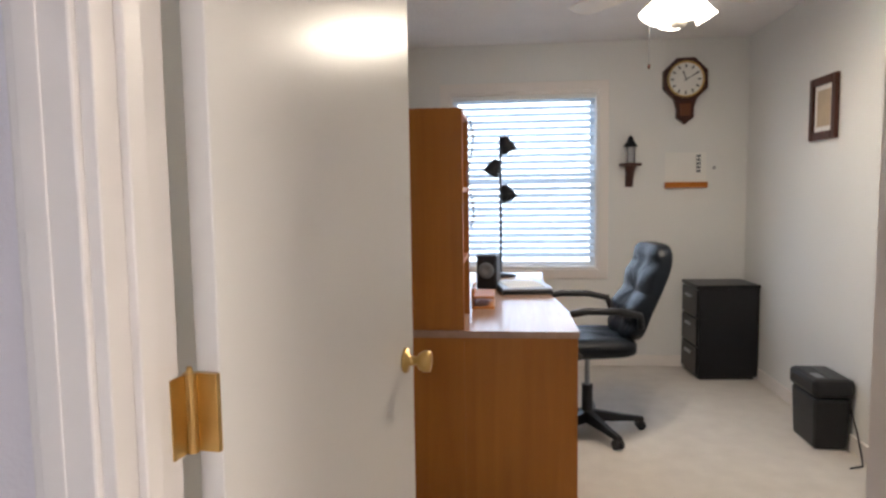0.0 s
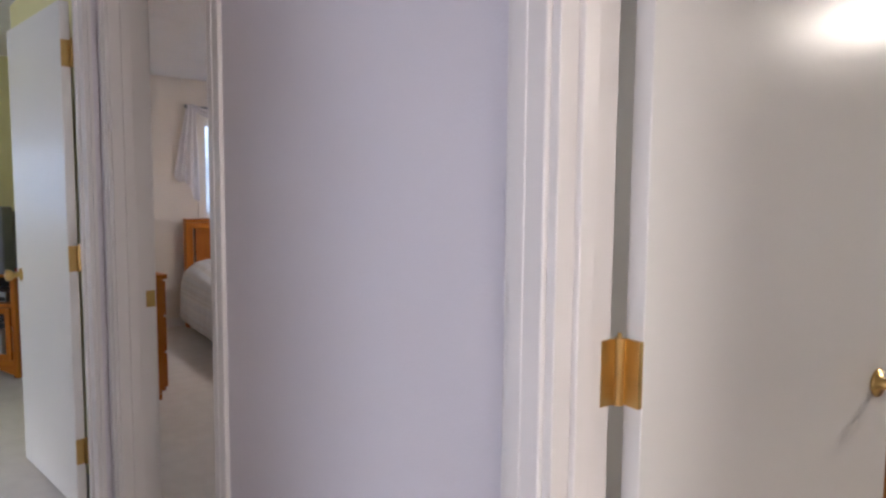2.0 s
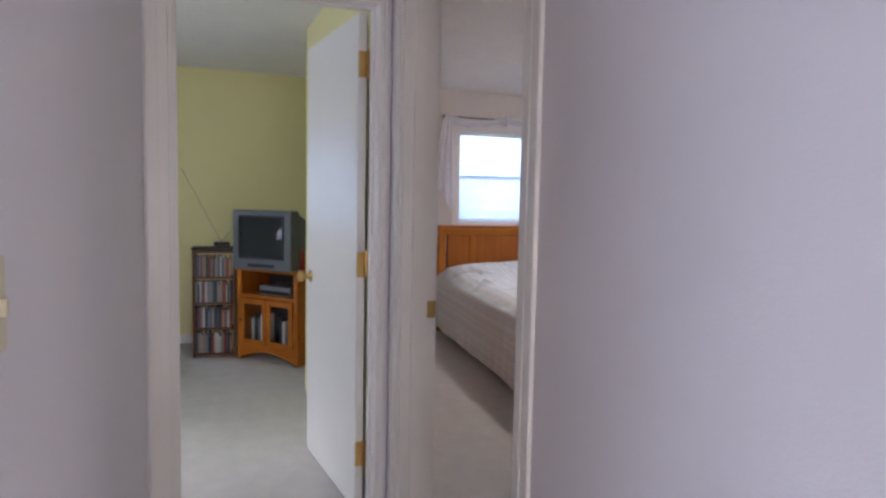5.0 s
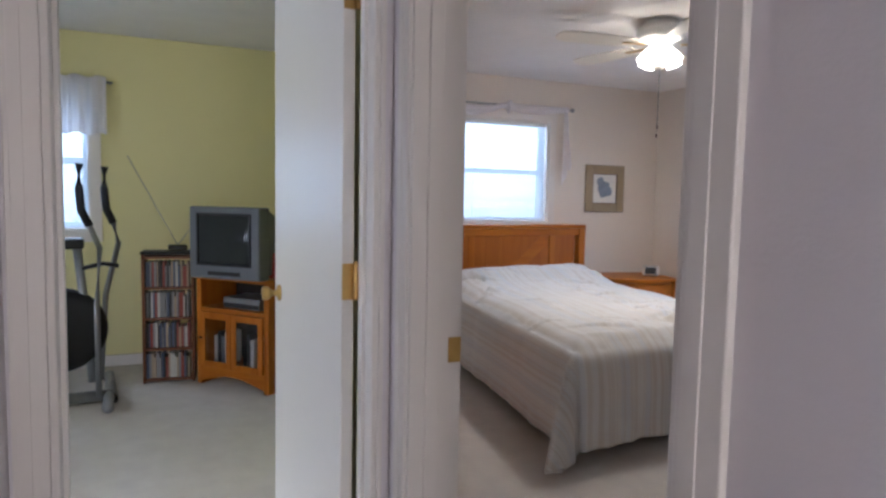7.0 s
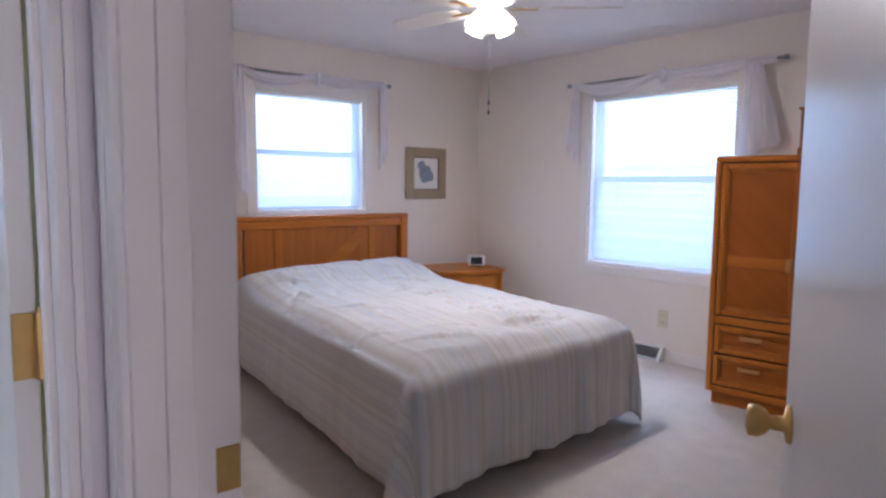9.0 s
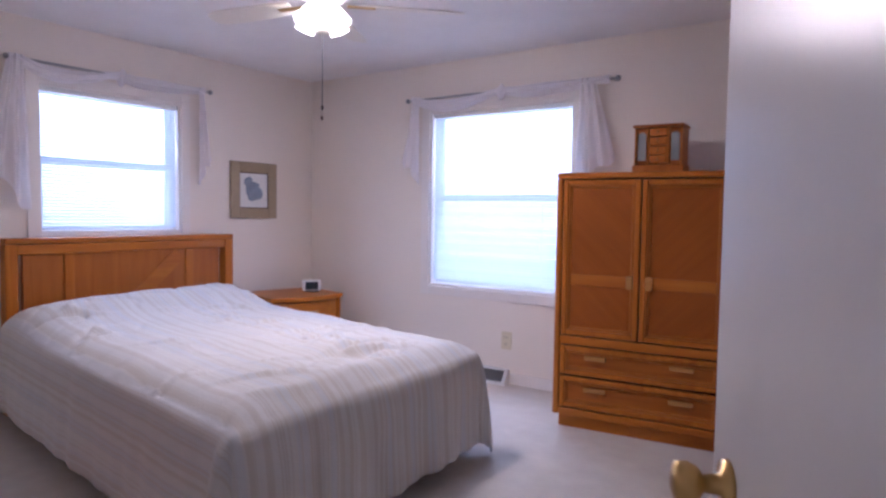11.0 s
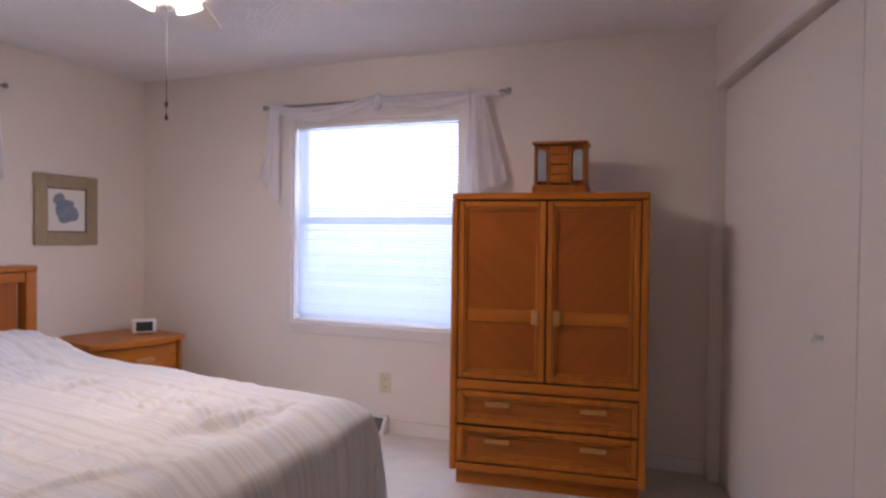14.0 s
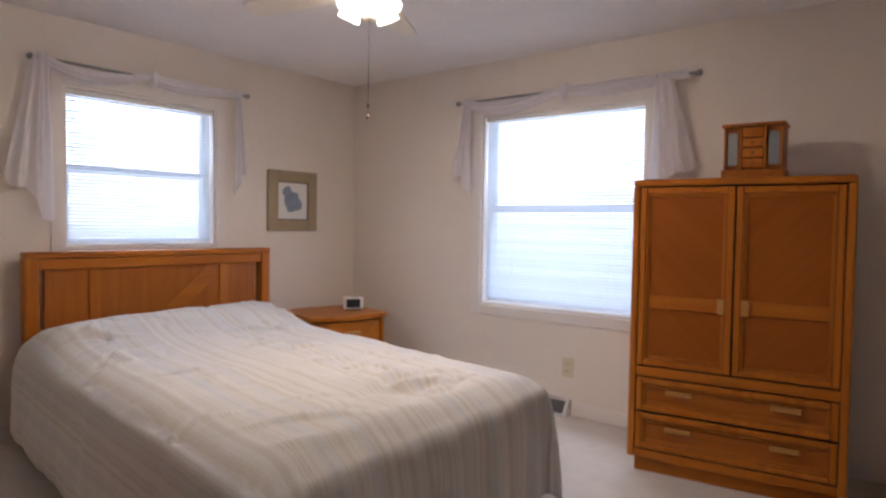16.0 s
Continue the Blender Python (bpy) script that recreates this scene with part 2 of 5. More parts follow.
def sheet(name, fn, nu, nv, m, parent=None, thick=0.0, smooth=True):
    """A surface from fn(u, v) in 0..1, with the same u, v as its map."""
    bm = bmesh.new()
    uvl = bm.loops.layers.uv.new("UVMap")
    g = [[bm.verts.new(fn(i / nu, j / nv)) for j in range(nv + 1)] for i in range(nu + 1)]
    for i in range(nu):
        for j in range(nv):
            fc = bm.faces.new((g[i][j], g[i + 1][j], g[i + 1][j + 1], g[i][j + 1]))
            for lp, (a, b) in zip(fc.loops, ((i, j), (i + 1, j), (i + 1, j + 1), (i, j + 1))):
                lp[uvl].uv = (a / nu, b / nv)
    ob = mesh_ob(name, bm, m, parent, smooth)
    if thick:
        s = ob.modifiers.new("solid", "SOLIDIFY")
        s.thickness = thick
    return ob


def thing(name, at, label, category, group="", turn=0.0):
    e = new(name)
    e.empty_display_size = 0.1
    e.matrix_world = pose(*at, 0, 0, turn)
    return tagged(e, label, category, group)


def structure(ob, label="", category=""):
    return tagged(ob, label, category, kind="structure")


def wall(name, x0, x1, y0, y1, z0, z1, m, holes=(), label=""):
    """A wall along x or y with openings (a0, a1, b0, b1) along its run and height."""
    along_x = abs(x1 - x0) > abs(y1 - y0)
    a0, a1 = (x0, x1) if along_x else (y0, y1)
    cuts = sorted(holes)
    bm = bmesh.new()

    def piece(s0, s1, h0, h1):
        if s1 - s0 < 1e-4 or h1 - h0 < 1e-4:
            return
        if along_x:
            add_box(bm, s0, s1, y0, y1, h0, h1)
        else:
            add_box(bm, x0, x1, s0, s1, h0, h1)
    at = a0
    for s0, s1, h0, h1 in cuts:
        piece(at, s0, z0, z1)
        piece(s0, s1, z0, h0)
        piece(s0, s1, h1, z1)
        at = s1
    piece(at, a1, z0, z1)
    return structure(mesh_ob(name, bm, m), label or "painted smooth plaster wall", "wall")


CEIL = 2.40
# ---------- floor, ceiling, ground ----------
structure(box("floor", -6.0, 2.0, -3.0, 4.65, -0.10, 0.0, M_CARPET), "off-white cut-pile carpet over the whole floor", "carpet")
structure(box("ceiling", -6.2, 2.2, -3.2, 4.85, CEIL, CEIL + 0.15, M_CEIL), "white textured plaster ceiling", "ceiling")
structure(box("ground", -400, 400, -400, 400, -0.6, -0.5, M_GRASS), "plain lawn round the house", "ground")

def skewed(ob):
    """The hall narrows towards its far end: its south side runs a little out of square."""
    for v in ob.data.vertices:
        v.co.y += -0.068 * v.co.x - 0.018
    return ob


# ---------- walls (hall face, room faces in their own paint) ----------
# outer walls
wall("wall_north_bedroom", -6.2, -1.0, 4.50, 4.65, 0, CEIL, M_BED, [(-4.68, -3.42, 0.66, 2.03)])
wall("wall_north_office", -0.9, 2.2, 4.651, 4.80, 0, CEIL, M_OFFICE, [(-0.16, 0.96, 0.74, 2.05)])
wall("wall_west_bedroom", -6.15, -6.0, 0.76, 4.50, 0, CEIL, M_BED, [(2.20, 3.20, 1.07, 2.02)])
wall("wall_west_green", -6.15, -6.0, -3.0, 0.70, 0, CEIL, M_GREEN, [(-1.75, -0.65, 0.98, 2.0)])
wall("wall_east_office", 2.0, 2.15, 0.40, 4.651, 0, CEIL, M_OFFICE)
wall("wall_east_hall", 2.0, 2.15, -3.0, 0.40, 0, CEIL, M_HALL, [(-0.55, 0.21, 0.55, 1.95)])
wall("wall_south", -6.0, 2.0, -3.15, -3.0, 0, CEIL, M_HALL, [(-3.75, -2.65, 0.70, 2.0), (-0.85, 0.65, 0.70, 2.0)])
# between hall and rooms: two skins so that each side keeps its own paint
HF, RF = 0.33, 0.46
wall("wall_hall_north", -2.32, 2.0, HF, 0.395, 0, CEIL, M_HALL, [(-2.175, -1.265, 0, 2.06), (-0.13, 0.72, 0, 2.06)])
wall("wall_bedroom_south", -4.20, -0.60, 0.395, RF, 0, CEIL, M_BED, [(-2.175, -1.265, 0, 2.06)])
wall("wall_office_south", -0.60, 2.0, 0.395, RF, 0, CEIL, M_OFFICE, [(-0.13, 0.72, 0, 2.06)])
wall("wall_green_north_east", -4.26, -2.44, 0.36, 0.394, 0, CEIL, M_GREEN)
wall("wall_green_return", -4.26, -4.202, 0.394, 0.70, 0, CEIL, M_GREEN)
wall("wall_bedroom_southwest", -6.0, -4.20, 0.73, 0.76, 0, CEIL, M_BED)
wall("wall_bedroom_return", -4.20, -4.17, 0.461, 0.76, 0, CEIL, M_BED)
wall("wall_green_north", -6.0, -4.26, 0.70, 0.73, 0, CEIL, M_GREEN)
wall("wall_hall_end", -2.38, -2.32, -0.68, 0.33, 0, CEIL, M_HALL, [(-0.46, 0.295, 0, 2.06)])
wall("wall_green_east", -2.44, -2.38, -3.0, 0.395, 0, CEIL, M_GREEN, [(-0.46, 0.295, 0, 2.06)])
skewed(wall("wall_hall_south", -2.32, 2.0, -0.80, -0.68, 0, CEIL, M_HALL, [(-0.628, 0.20, 0, 2.06)]))
wall("wall_office_west", -0.60, -0.46, 0.46, 4.651, 0, CEIL, M_OFFICE)

# closet wall of the bedroom, a little out of square
CL = Matrix.Translation((-2.005, 4.50, 0)) @ Matrix.Rotation(math.atan2(0.235, 1.0), 4, "Z")


def closet_wall():
    bm = bmesh.new()
    for y0, y1, z0, z1 in ((-0.10, 0.0, 0, CEIL), (-3.03, -0.10, 2.04, CEIL), (-4.05, -3.03, 0, CEIL)):
        add_box(bm, 0, 0.10, y0, y1, z0, z1, 0, CL)
    ob = structure(mesh_ob("wall_closet", bm, M_BED), "painted wall with a closet opening", "wall")
    back = box("wall_closet_back", 0.62, 0.68, -4.2, 0.0, 0, CEIL, M_BED, turn=CL)
    structure(back, "plain back wall of the closet", "wall")
    bm = bmesh.new()
    for y0, y1, z0, z1 in ((-0.10, -0.03, 0.0, 2.11), (-3.10, -3.03, 0.0, 2.11), (-3.03, -0.10, 2.04, 2.11)):
        add_box(bm, -0.018, 0.0, y0, y1, z0, z1, 0.004, CL)
        add_box(bm, -0.026, -0.018, y0 + 0.012, y1 - 0.03, z0, z1 - 0.02, 0.003, CL)
    structure(mesh_ob("closet_trim", bm, M_TRIM), "white painted casing round the closet", "trim")
    for i in range(2):
        d = thing("closet_door", CL @ Vector((0.03, -0.105 - 1.46 * i, 0.01)), "flat white folding closet door, closed", "closet door", "closet doors", math.degrees(math.atan2(0.235, 1.0)))
        box("panel", 0.0, 0.03, -1.455, 0.0, 0, 2.02, M_DOOR, d, 0.004)
        if i:
            continue
        k = lathe("knob", [(0.0, 0.0), (0.010, 0.0), (0.008, 0.015), (0.016, 0.025), (0.016, 0.034), (0.0, 0.038)], (-0.001, -1.22, 0.93), M_WHITEP, d, 16, Matrix.Rotation(radians(-90), 4, "Y"))
        tagged(k, "small white round knob")


closet_wall()

# ---------- trim ----------


def casing_x(name, x0, x1, top, face, side):
    """Moulded casing round a door in a wall along x; side is -1 towards -y."""
    bm = bmesh.new()
    w = 0.072
    for a, b, z0, z1 in ((x0 - w, x0, 0, top + w), (x1, x1 + w, 0, top + w), (x0, x1, top, top + w)):
        y0, y1 = sorted((face, face + side * 0.013))
        add_box(bm, a, b, y0, y1, z0, z1, 0.003)
        y0, y1 = sorted((face + side * 0.013, face + side * 0.0155))
        if z0 == 0:
            add_box(bm, a + 0.012, b - 0.034, y0, y1, z0, z1 - 0.01, 0.001)
        else:
            add_box(bm, a, b, y0, y1, z0 + 0.012, z1 - 0.02, 0.003)
    return structure(mesh_ob(name, bm, M_TRIM), "white painted moulded door casing", "trim")


def casing_y(name, y0, y1, top, face, side, w0=0.072, w1=0.072):
    bm = bmesh.new()
    for a, b, z0, z1 in ((y0 - w0, y0, 0, top + 0.072), (y1, y1 + w1, 0, top + 0.072), (y0, y1, top, top + 0.072)):
        x0, x1 = sorted((face, face + side * 0.013))
        add_box(bm, x0, x1, a, b, z0, z1, 0.003)
        x0, x1 = sorted((face + side * 0.013, face + side * 0.0155))
        if z0 == 0 and b - a > 0.05:
            add_box(bm, x0, x1, a + 0.012, b - 0.034, z0, z1 - 0.01, 0.001)
        elif z0 > 0:
            add_box(bm, x0, x1, a, b, z0 + 0.012, z1 - 0.02, 0.003)
    return structure(mesh_ob(name, bm, M_TRIM), "white painted moulded door casing", "trim")


def jamb(name, along, a0, a1, b0, b1, top):
    """Jamb lining with a stop bead in the middle."""
    bm = bmesh.new()
    t = 0.016
    mid = (b0 + b1) / 2
    for p0, p1, z0, z1, q0, q1 in ((a0, a0 + t, 0, top, b0, b1), (a1 - t, a1, 0, top, b0, b1), (a0 + t, a1 - t, top - t, top, b0, b1),
                                   (a0 + t, a0 + t + 0.011, 0, top - t, mid - 0.03, mid + 0.005), (a1 - t - 0.011, a1 - t, 0, top - t, mid - 0.03, mid + 0.005),
                                   (a0 + t + 0.011, a1 - t - 0.011, top - t - 0.011, top - t, mid - 0.03, mid + 0.005)):
        if along == "x":
            add_box(bm, p0, p1, q0, q1, z0, z1, 0.002)
        else:
            add_box(bm, q0, q1, p0, p1, z0, z1, 0.002)
    return structure(mesh_ob(name, bm, M_TRIM), "white painted door jamb", "trim")


casing_x("door_trim_bedroom", -2.175, -1.265, 2.06, HF, -1)
casing_x("door_trim_bedroom_inside", -2.175, -1.265, 2.06, RF, 1)
casing_x("door_trim_office", -0.13, 0.72, 2.06, HF, -1)
casing_x("door_trim_office_inside", -0.13, 0.72, 2.06, RF, 1)
casing_y("door_trim_green", -0.46, 0.295, 2.06, -2.32, 1, 0.072, 0.013)
casing_y("door_trim_green_inside", -0.46, 0.295, 2.06, -2.44, -1)
jamb("door_jamb_bedroom", "x", -2.175, -1.265, HF - 0.004, RF + 0.004, 2.06)
jamb("door_jamb_office", "x", -0.13, 0.72, HF - 0.004, RF + 0.004, 2.06)
jamb("door_jamb_green", "y", -0.46, 0.295, -2.444, -2.316, 2.06)
skewed(casing_x("door_trim_hall_south", -0.628, 0.20, 2.06, -0.68, 1))
skewed(jamb("door_jamb_hall_south", "x", -0.628, 0.20, -0.804, -0.676, 2.06))


def baseboards():
    bm = bmesh.new()
    h, t = 0.082, 0.013
    runs = [(-5.99, -2.02, 4.50 - t, 4.50), (-0.45, 2.0, 4.651 - t, 4.651), (-1.21, -0.17, HF - t, HF), (-5.99, -4.22, 0.76, 0.76 + t), (0.84, 2.0, HF - t, HF)]
    for x0, x1, y0, y1 in runs:
        add_box(bm, x0, x1, y0, y1, 0, h, 0.003)
    for x0, x1, y0, y1 in ((-6.0, -6.0 + t, 0.78, 4.48), (-6.0, -6.0 + t, -3.0, 0.69), (2.0 - t, 2.0, 0.5, 4.63), (-0.46, -0.46 + t, 0.5, 4.63)):
        add_box(bm, x0, x1, y0, y1, 0, h, 0.003)
    structure(mesh_ob("baseboard", bm, M_TRIM), "low white painted baseboard", "baseboard")
    run = box("baseboard", -2.30, -0.71, -0.68, -0.68 + t, 0, h, M_TRIM, None, 0.003)
    structure(skewed(run), "low white painted baseboard of the hall", "baseboard")


baseboards()

# ---------- doors ----------


def knob_part(d, x, y, z, side):
    t = Matrix.Rotation(radians(90 if side < 0 else -90), 4, "X")
    k = lathe("knob", [(0.0, 0.0), (0.031, 0.0), (0.030, 0.006), (0.013, 0.010), (0.011, 0.030), (0.020, 0.036), (0.026, 0.048), (0.025, 0.062), (0.012, 0.066), (0.0, 0.066)], (x, y, z), M_BRASS, d, 24, t)
    tagged(k, "polished brass door knob")


def hinge_part(d, z, lean):
    bm = bmesh.new()
    add_cyl(bm, (0, 0.0, z - 0.052), (0, 0.0, z + 0.052), 0.0085, seg=12)
    add_cyl(bm, (0, 0.0, z + 0.052), (0, 0.0, z + 0.060), 0.005, 0.003, seg=12)
    add_box(bm, 0.004, 0.012, -0.036 if lean > 0 else 0.0, 0.0 if lean > 0 else 0.036, z - 0.051, z + 0.051)
    add_box(bm, -0.036, 0.0, 0.001, 0.004, z - 0.051, z + 0.051) if lean > 0 else add_box(bm, -0.036, 0.0, -0.004, -0.001, z - 0.051, z + 0.051)
    hinge = tagged(mesh_ob("hinge", bm, M_BRASS, d), "worn brass butt hinge")
    bm = bmesh.new()
    for dz, o in ((-0.036, 0.0), (0.0, 0.008), (0.036, 0.0)):
        y = (-0.016 - o) if lean > 0 else (0.016 + o)
        add_cyl(bm, (0.0125, y, z + dz), (0.011, y, z + dz), 0.0042, seg=10)
        add_cyl(bm, (-0.014 - o, 0.0045 * lean, z + dz), (-0.014 - o, 0.003 * lean, z + dz), 0.0042, seg=10)
    mesh_ob("screw", bm, M_DARKVOID, hinge)


def door(hx, hy, width, angle, lean, label):
    """A flush door swung open; local x runs from the hinge, lean is the side (+1: leaf lies on -y of its hinge line)."""
    d = thing("door", (hx, hy, 0.012), label, "door", "open flush doors", angle)
    y0, y1 = (-0.036, -0.001) if lean > 0 else (0.001, 0.036)
    box("leaf", 0.012, width, y0, y1, 0, 2.03, M_DOOR, d, 0.002)
    for z in (1.83, 1.03, 0.24):
        hinge_part(d, z, lean)
    knob_part(d, width - 0.065, y0, 0.905, -1)
    knob_part(d, width - 0.065, y1, 0.905, 1)
    tagged(box("latch_plate", width, width + 0.001, y0 + 0.006, y1 - 0.006, 0.88, 0.935, M_BRASS, d), "brass latch plate")
    return d


door(-0.106, 0.475, 0.83, math.degrees(math.atan2(0.82, 0.128)), 1, "glossy white flush door standing open into the office")
door(-2.452, 0.272, 0.765, math.degrees(math.atan2(-0.06, -0.77)), -1, "white flush door standing open into the green room")
door(-1.287, 0.475, 0.90, math.degrees(math.atan2(0.80, -0.435)), -1, "glossy white flush door standing open into the bedroom")
sp = thing("strike_plate", (-2.159, 0.445, 0.90), "brass strike plate on the white bedroom door jamb", "strike plate")
bmx = bmesh.new()
add_box(bmx, 0.0, 0.003, -0.016, 0.018, -0.032, 0.032, 0.001)
add_box(bmx, 0.003, 0.004, -0.006, 0.006, -0.014, 0.014)
mesh_ob("plate", bmx, M_BRASS, sp)

# ---------- windows ----------


def window(name, along, a0, a1, z0, z1, face, out, slat_step, tilt, cover):
    """Double-hung window with casing and blinds. out: sign towards outdoors; face: the room's wall face."""
    def b(bm, p0, p1, q0, q1, h0, h1, bev=0.003):
        q0, q1 = sorted((face + out * q0, face + out * q1))
        if along == "x":
            add_box(bm, p0, p1, q0, q1, h0, h1, bev)
        else:
            add_box(bm, q0, q1, p0, p1, h0, h1, bev)
    w = new(name)
    structure(w, "double-hung window with white blinds, bright daylight behind", "window")
    mid = z0 + (z1 - z0) * 0.505
    bm = bmesh.new()
    c = 0.07
    for p0, p1, h0, h1 in ((a0 - c, a0, z0 - c, z1 + c), (a1, a1 + c, z0 - c, z1 + c), (a0, a1, z1, z1 + c), (a0, a1, z0 - c, z0)):
        b(bm, p0, p1, -0.016, 0.0, h0, h1)
    mesh_ob("casing", bm, M_TRIM, w)
    bm = bmesh.new()
    for p0, p1, h0, h1 in ((a0, a0 + 0.016, z0, z1), (a1 - 0.016, a1, z0, z1), (a0 + 0.016, a1 - 0.016, z0, z0 + 0.016), (a0 + 0.016, a1 - 0.016, z1 - 0.016, z1)):
        b(bm, p0, p1, 0.0, 0.145, h0, h1, 0)
    mesh_ob("reveal", bm, M_TRIM, w)
    for nm, h0, h1, q in (("upper_sash", mid - 0.02, z1 - 0.016, 0.105), ("lower_sash", z0 + 0.016, mid + 0.02, 0.07)):
        bm = bmesh.new()
        i0, i1, s = a0 + 0.016, a1 - 0.016, 0.038
        for p0, p1, g0, g1 in ((i0, i0 + s, h0, h1), (i1 - s, i1, h0, h1), (i0 + s, i1 - s, h0, h0 + s), (i0 + s, i1 - s, h1 - s, h1)):
            b(bm, p0, p1, q, q + 0.03, g0, g1)
        sash = mesh_ob(nm, bm, M_VINYL, w)
        bm = bmesh.new()
        b(bm, i0 + s, i1 - s, q + 0.013, q + 0.017, h0 + s, h1 - s, 0)
        g = mesh_ob("pane", bm, M_GLASS, sash)
        g.visible_shadow = False
    # blinds: headrail, slats, bottom rail, cords
    bm = bmesh.new()
    b(bm, a0 + 0.02, a1 - 0.02, 0.018, 0.05, z1 - 0.05, z1 - 0.018)
    mesh_ob("headrail", bm, M_WHITEP, w)
    bm = bmesh.new()
    bottom = z1 - 0.05 - (z1 - z0 - 0.07) * cover
    n = int((z1 - 0.06 - bottom) / slat_step)
    half = slat_step * 0.56
    for i in range(n):
        z = z1 - 0.062 - i * slat_step
        jit = random.uniform(-2, 2)
        a = radians(tilt + jit)
        dy, dz = half * math.cos(a), half * math.sin(a)
        for k0, k1 in ((-1, 0), (0, 1)):
            q = [face + out * (0.034 + k * dy) for k in (k0, k1)]
            h = [z - k * dz + (0.0012 if k == 0 else 0) for k in (k0, k1)]
            if along == "x":
                vs = [bm.verts.new(v) for v in ((a0 + 0.024, q[0], h[0]), (a1 - 0.024, q[0], h[0]), (a1 - 0.024, q[1], h[1]), (a0 + 0.024, q[1], h[1]))]
            else:
                vs = [bm.verts.new(v) for v in ((q[0], a0 + 0.024, h[0]), (q[0], a1 - 0.024, h[0]), (q[1], a1 - 0.024, h[1]), (q[1], a0 + 0.024, h[1]))]
            bm.faces.new(vs)
    tagged(mesh_ob("slats", bm, M_BLIND, w), "thin white blind slats", kind="stuff")
    bm = bmesh.new()
    b(bm, a0 + 0.022, a1 - 0.022, 0.022, 0.046, bottom - 0.012, bottom + 0.004)
    mesh_ob("bottom_rail", bm, M_WHITEP, w)
    bm = bmesh.new()
    for s in (0.2, 0.8):
        p = a0 + (a1 - a0) * s
        b(bm, p - 0.001, p + 0.001, 0.033, 0.035, bottom, z1 - 0.05, 0)
    mesh_ob("cord", bm, M_WHITEP, w)
    return w


window("window_1", "x", -4.66, -3.44, 0.67, 2.03, 4.50, 1, 0.021, -58, 1.0)
window("window_2", "y", 2.21, 3.19, 1.07, 2.02, -6.0, -1, 0.021, -56, 1.0)
window("window_3", "x", -0.15, 0.95, 0.73, 2.05, 4.651, 1, 0.050, -36, 1.0)
# Unseen window, made up as the opening for the hall's cool fill.
window("unseen_window_6", "x", -0.85, 0.65, 0.70, 2.0, -3.0, -1, 0.05, 20, 0.2)
# Unseen window added for the green room's fill, placed clear of the screen's reflection.
window("unseen_window_7", "x", -3.75, -2.65, 0.70, 2.0, -3.0, -1, 0.05, 20, 0.2)
# Unseen window, added at the hall's east end to let the warm fill in.
window("unseen_window_5", "y", -0.55, 0.21, 0.55, 1.95, 2.0, 1, 0.05, 30, 0.3)
window("window_4", "y", -1.75, -0.655, 0.99, 2.00, -6.0, -1, 0.021, -56, 1.0)

# ---------- curtains ----------


def scarf(name, along, r0, r1, z, face, inward, tails):
    """Sheer scarf wound over a rod, with a hanging tail at each end."""
    c = thing(name, (0, 0, 0), "white sheer scarf swagged over a thin metal rod above the window", "curtain", "scarf curtains")
    q = face + inward * 0.065

    def P(a, off, h):
        return Vector((a, q + inward * off, h)) if along == "x" else Vector((q + inward * off, a, h))
    tube("rod", [P(r0, 0, z), P(r1, 0, z)], 0.008, M_STEEL, c)
    for e in (r0, r1):
        bm = bmesh.new()
        bmesh.ops.create_uvsphere(bm, u_segments=12, v_segments=8, radius=0.018, matrix=Matrix.Translation(P(e, 0, z)))
        mesh_ob("finial", bm, M_STEEL, c, True)
        tube("bracket", [P(e * 0.96 + (r0 + r1) * 0.02, 0, z), P(e * 0.96 + (r0 + r1) * 0.02, -0.06, z)], 0.005, M_STEEL, c)

    def swag(u, v):
        a = r0 + 0.05 + (r1 - r0 - 0.10) * u
        sag = 0.055 * abs(math.sin(2 * math.pi * u)) * (0.55 + 0.45 * math.sin(5 * u + 1))
        wid = 0.035 + 0.045 * abs(math.sin(2 * math.pi * u + 0.3)) + 0.01 * noise.noise((u * 9, 0, r0))
        ang = math.pi * (v * 1.7 - 0.35)
        fold = 0.006 * math.sin(v * 28 + 6 * u)
        return P(a, 0.022 * math.sin(ang) + fold, z + 0.018 - sag - wid * (v - 0.15) + 0.012 * math.cos(ang))
    tagged(sheet("swag", swag, 60, 18, M_SHEER, c), "sheer cloth over the rod")

    def knot(u, v):
        a, w = 2 * math.pi * u, math.sin(math.pi * v)
        rr = (0.030 + 0.006 * math.sin(3 * a + 4 * v)) * w ** 0.5
        return P((r0 + r1) / 2 + rr * 0.9 * math.cos(a), 0.012 + rr * math.sin(a), z + 0.045 - 0.115 * v + 0.008 * math.cos(a))
    tagged(sheet("knot", knot, 20, 14, M_SHEER, c), "cloth wound once round the rod")
    for e, way, length, wide in tails:
        def tail(u, v):
            spread = wide * (0.35 + 0.65 * v)
            low = length * (0.72 + 0.28 * (1 - u) + 0.04 * math.sin(9 * u))
            a = e + way * spread * (u - 0.12)
            return P(a, 0.014 + (0.010 + 0.014 * v) * math.sin(u * 17 + 1.5 * v) + 0.012 * noise.noise((u * 3, v * 3, e)), z + 0.02 - low * v)
        tagged(sheet("tail", tail, 40, 24, M_SHEER, c), "pointed hanging end of the scarf")


scarf("scarf_curtain", "x", -4.84, -3.12, 2.12, 4.50, -1, [(-4.72, -1, 0.68, 0.19), (-3.36, 1, 0.72, 0.27)])
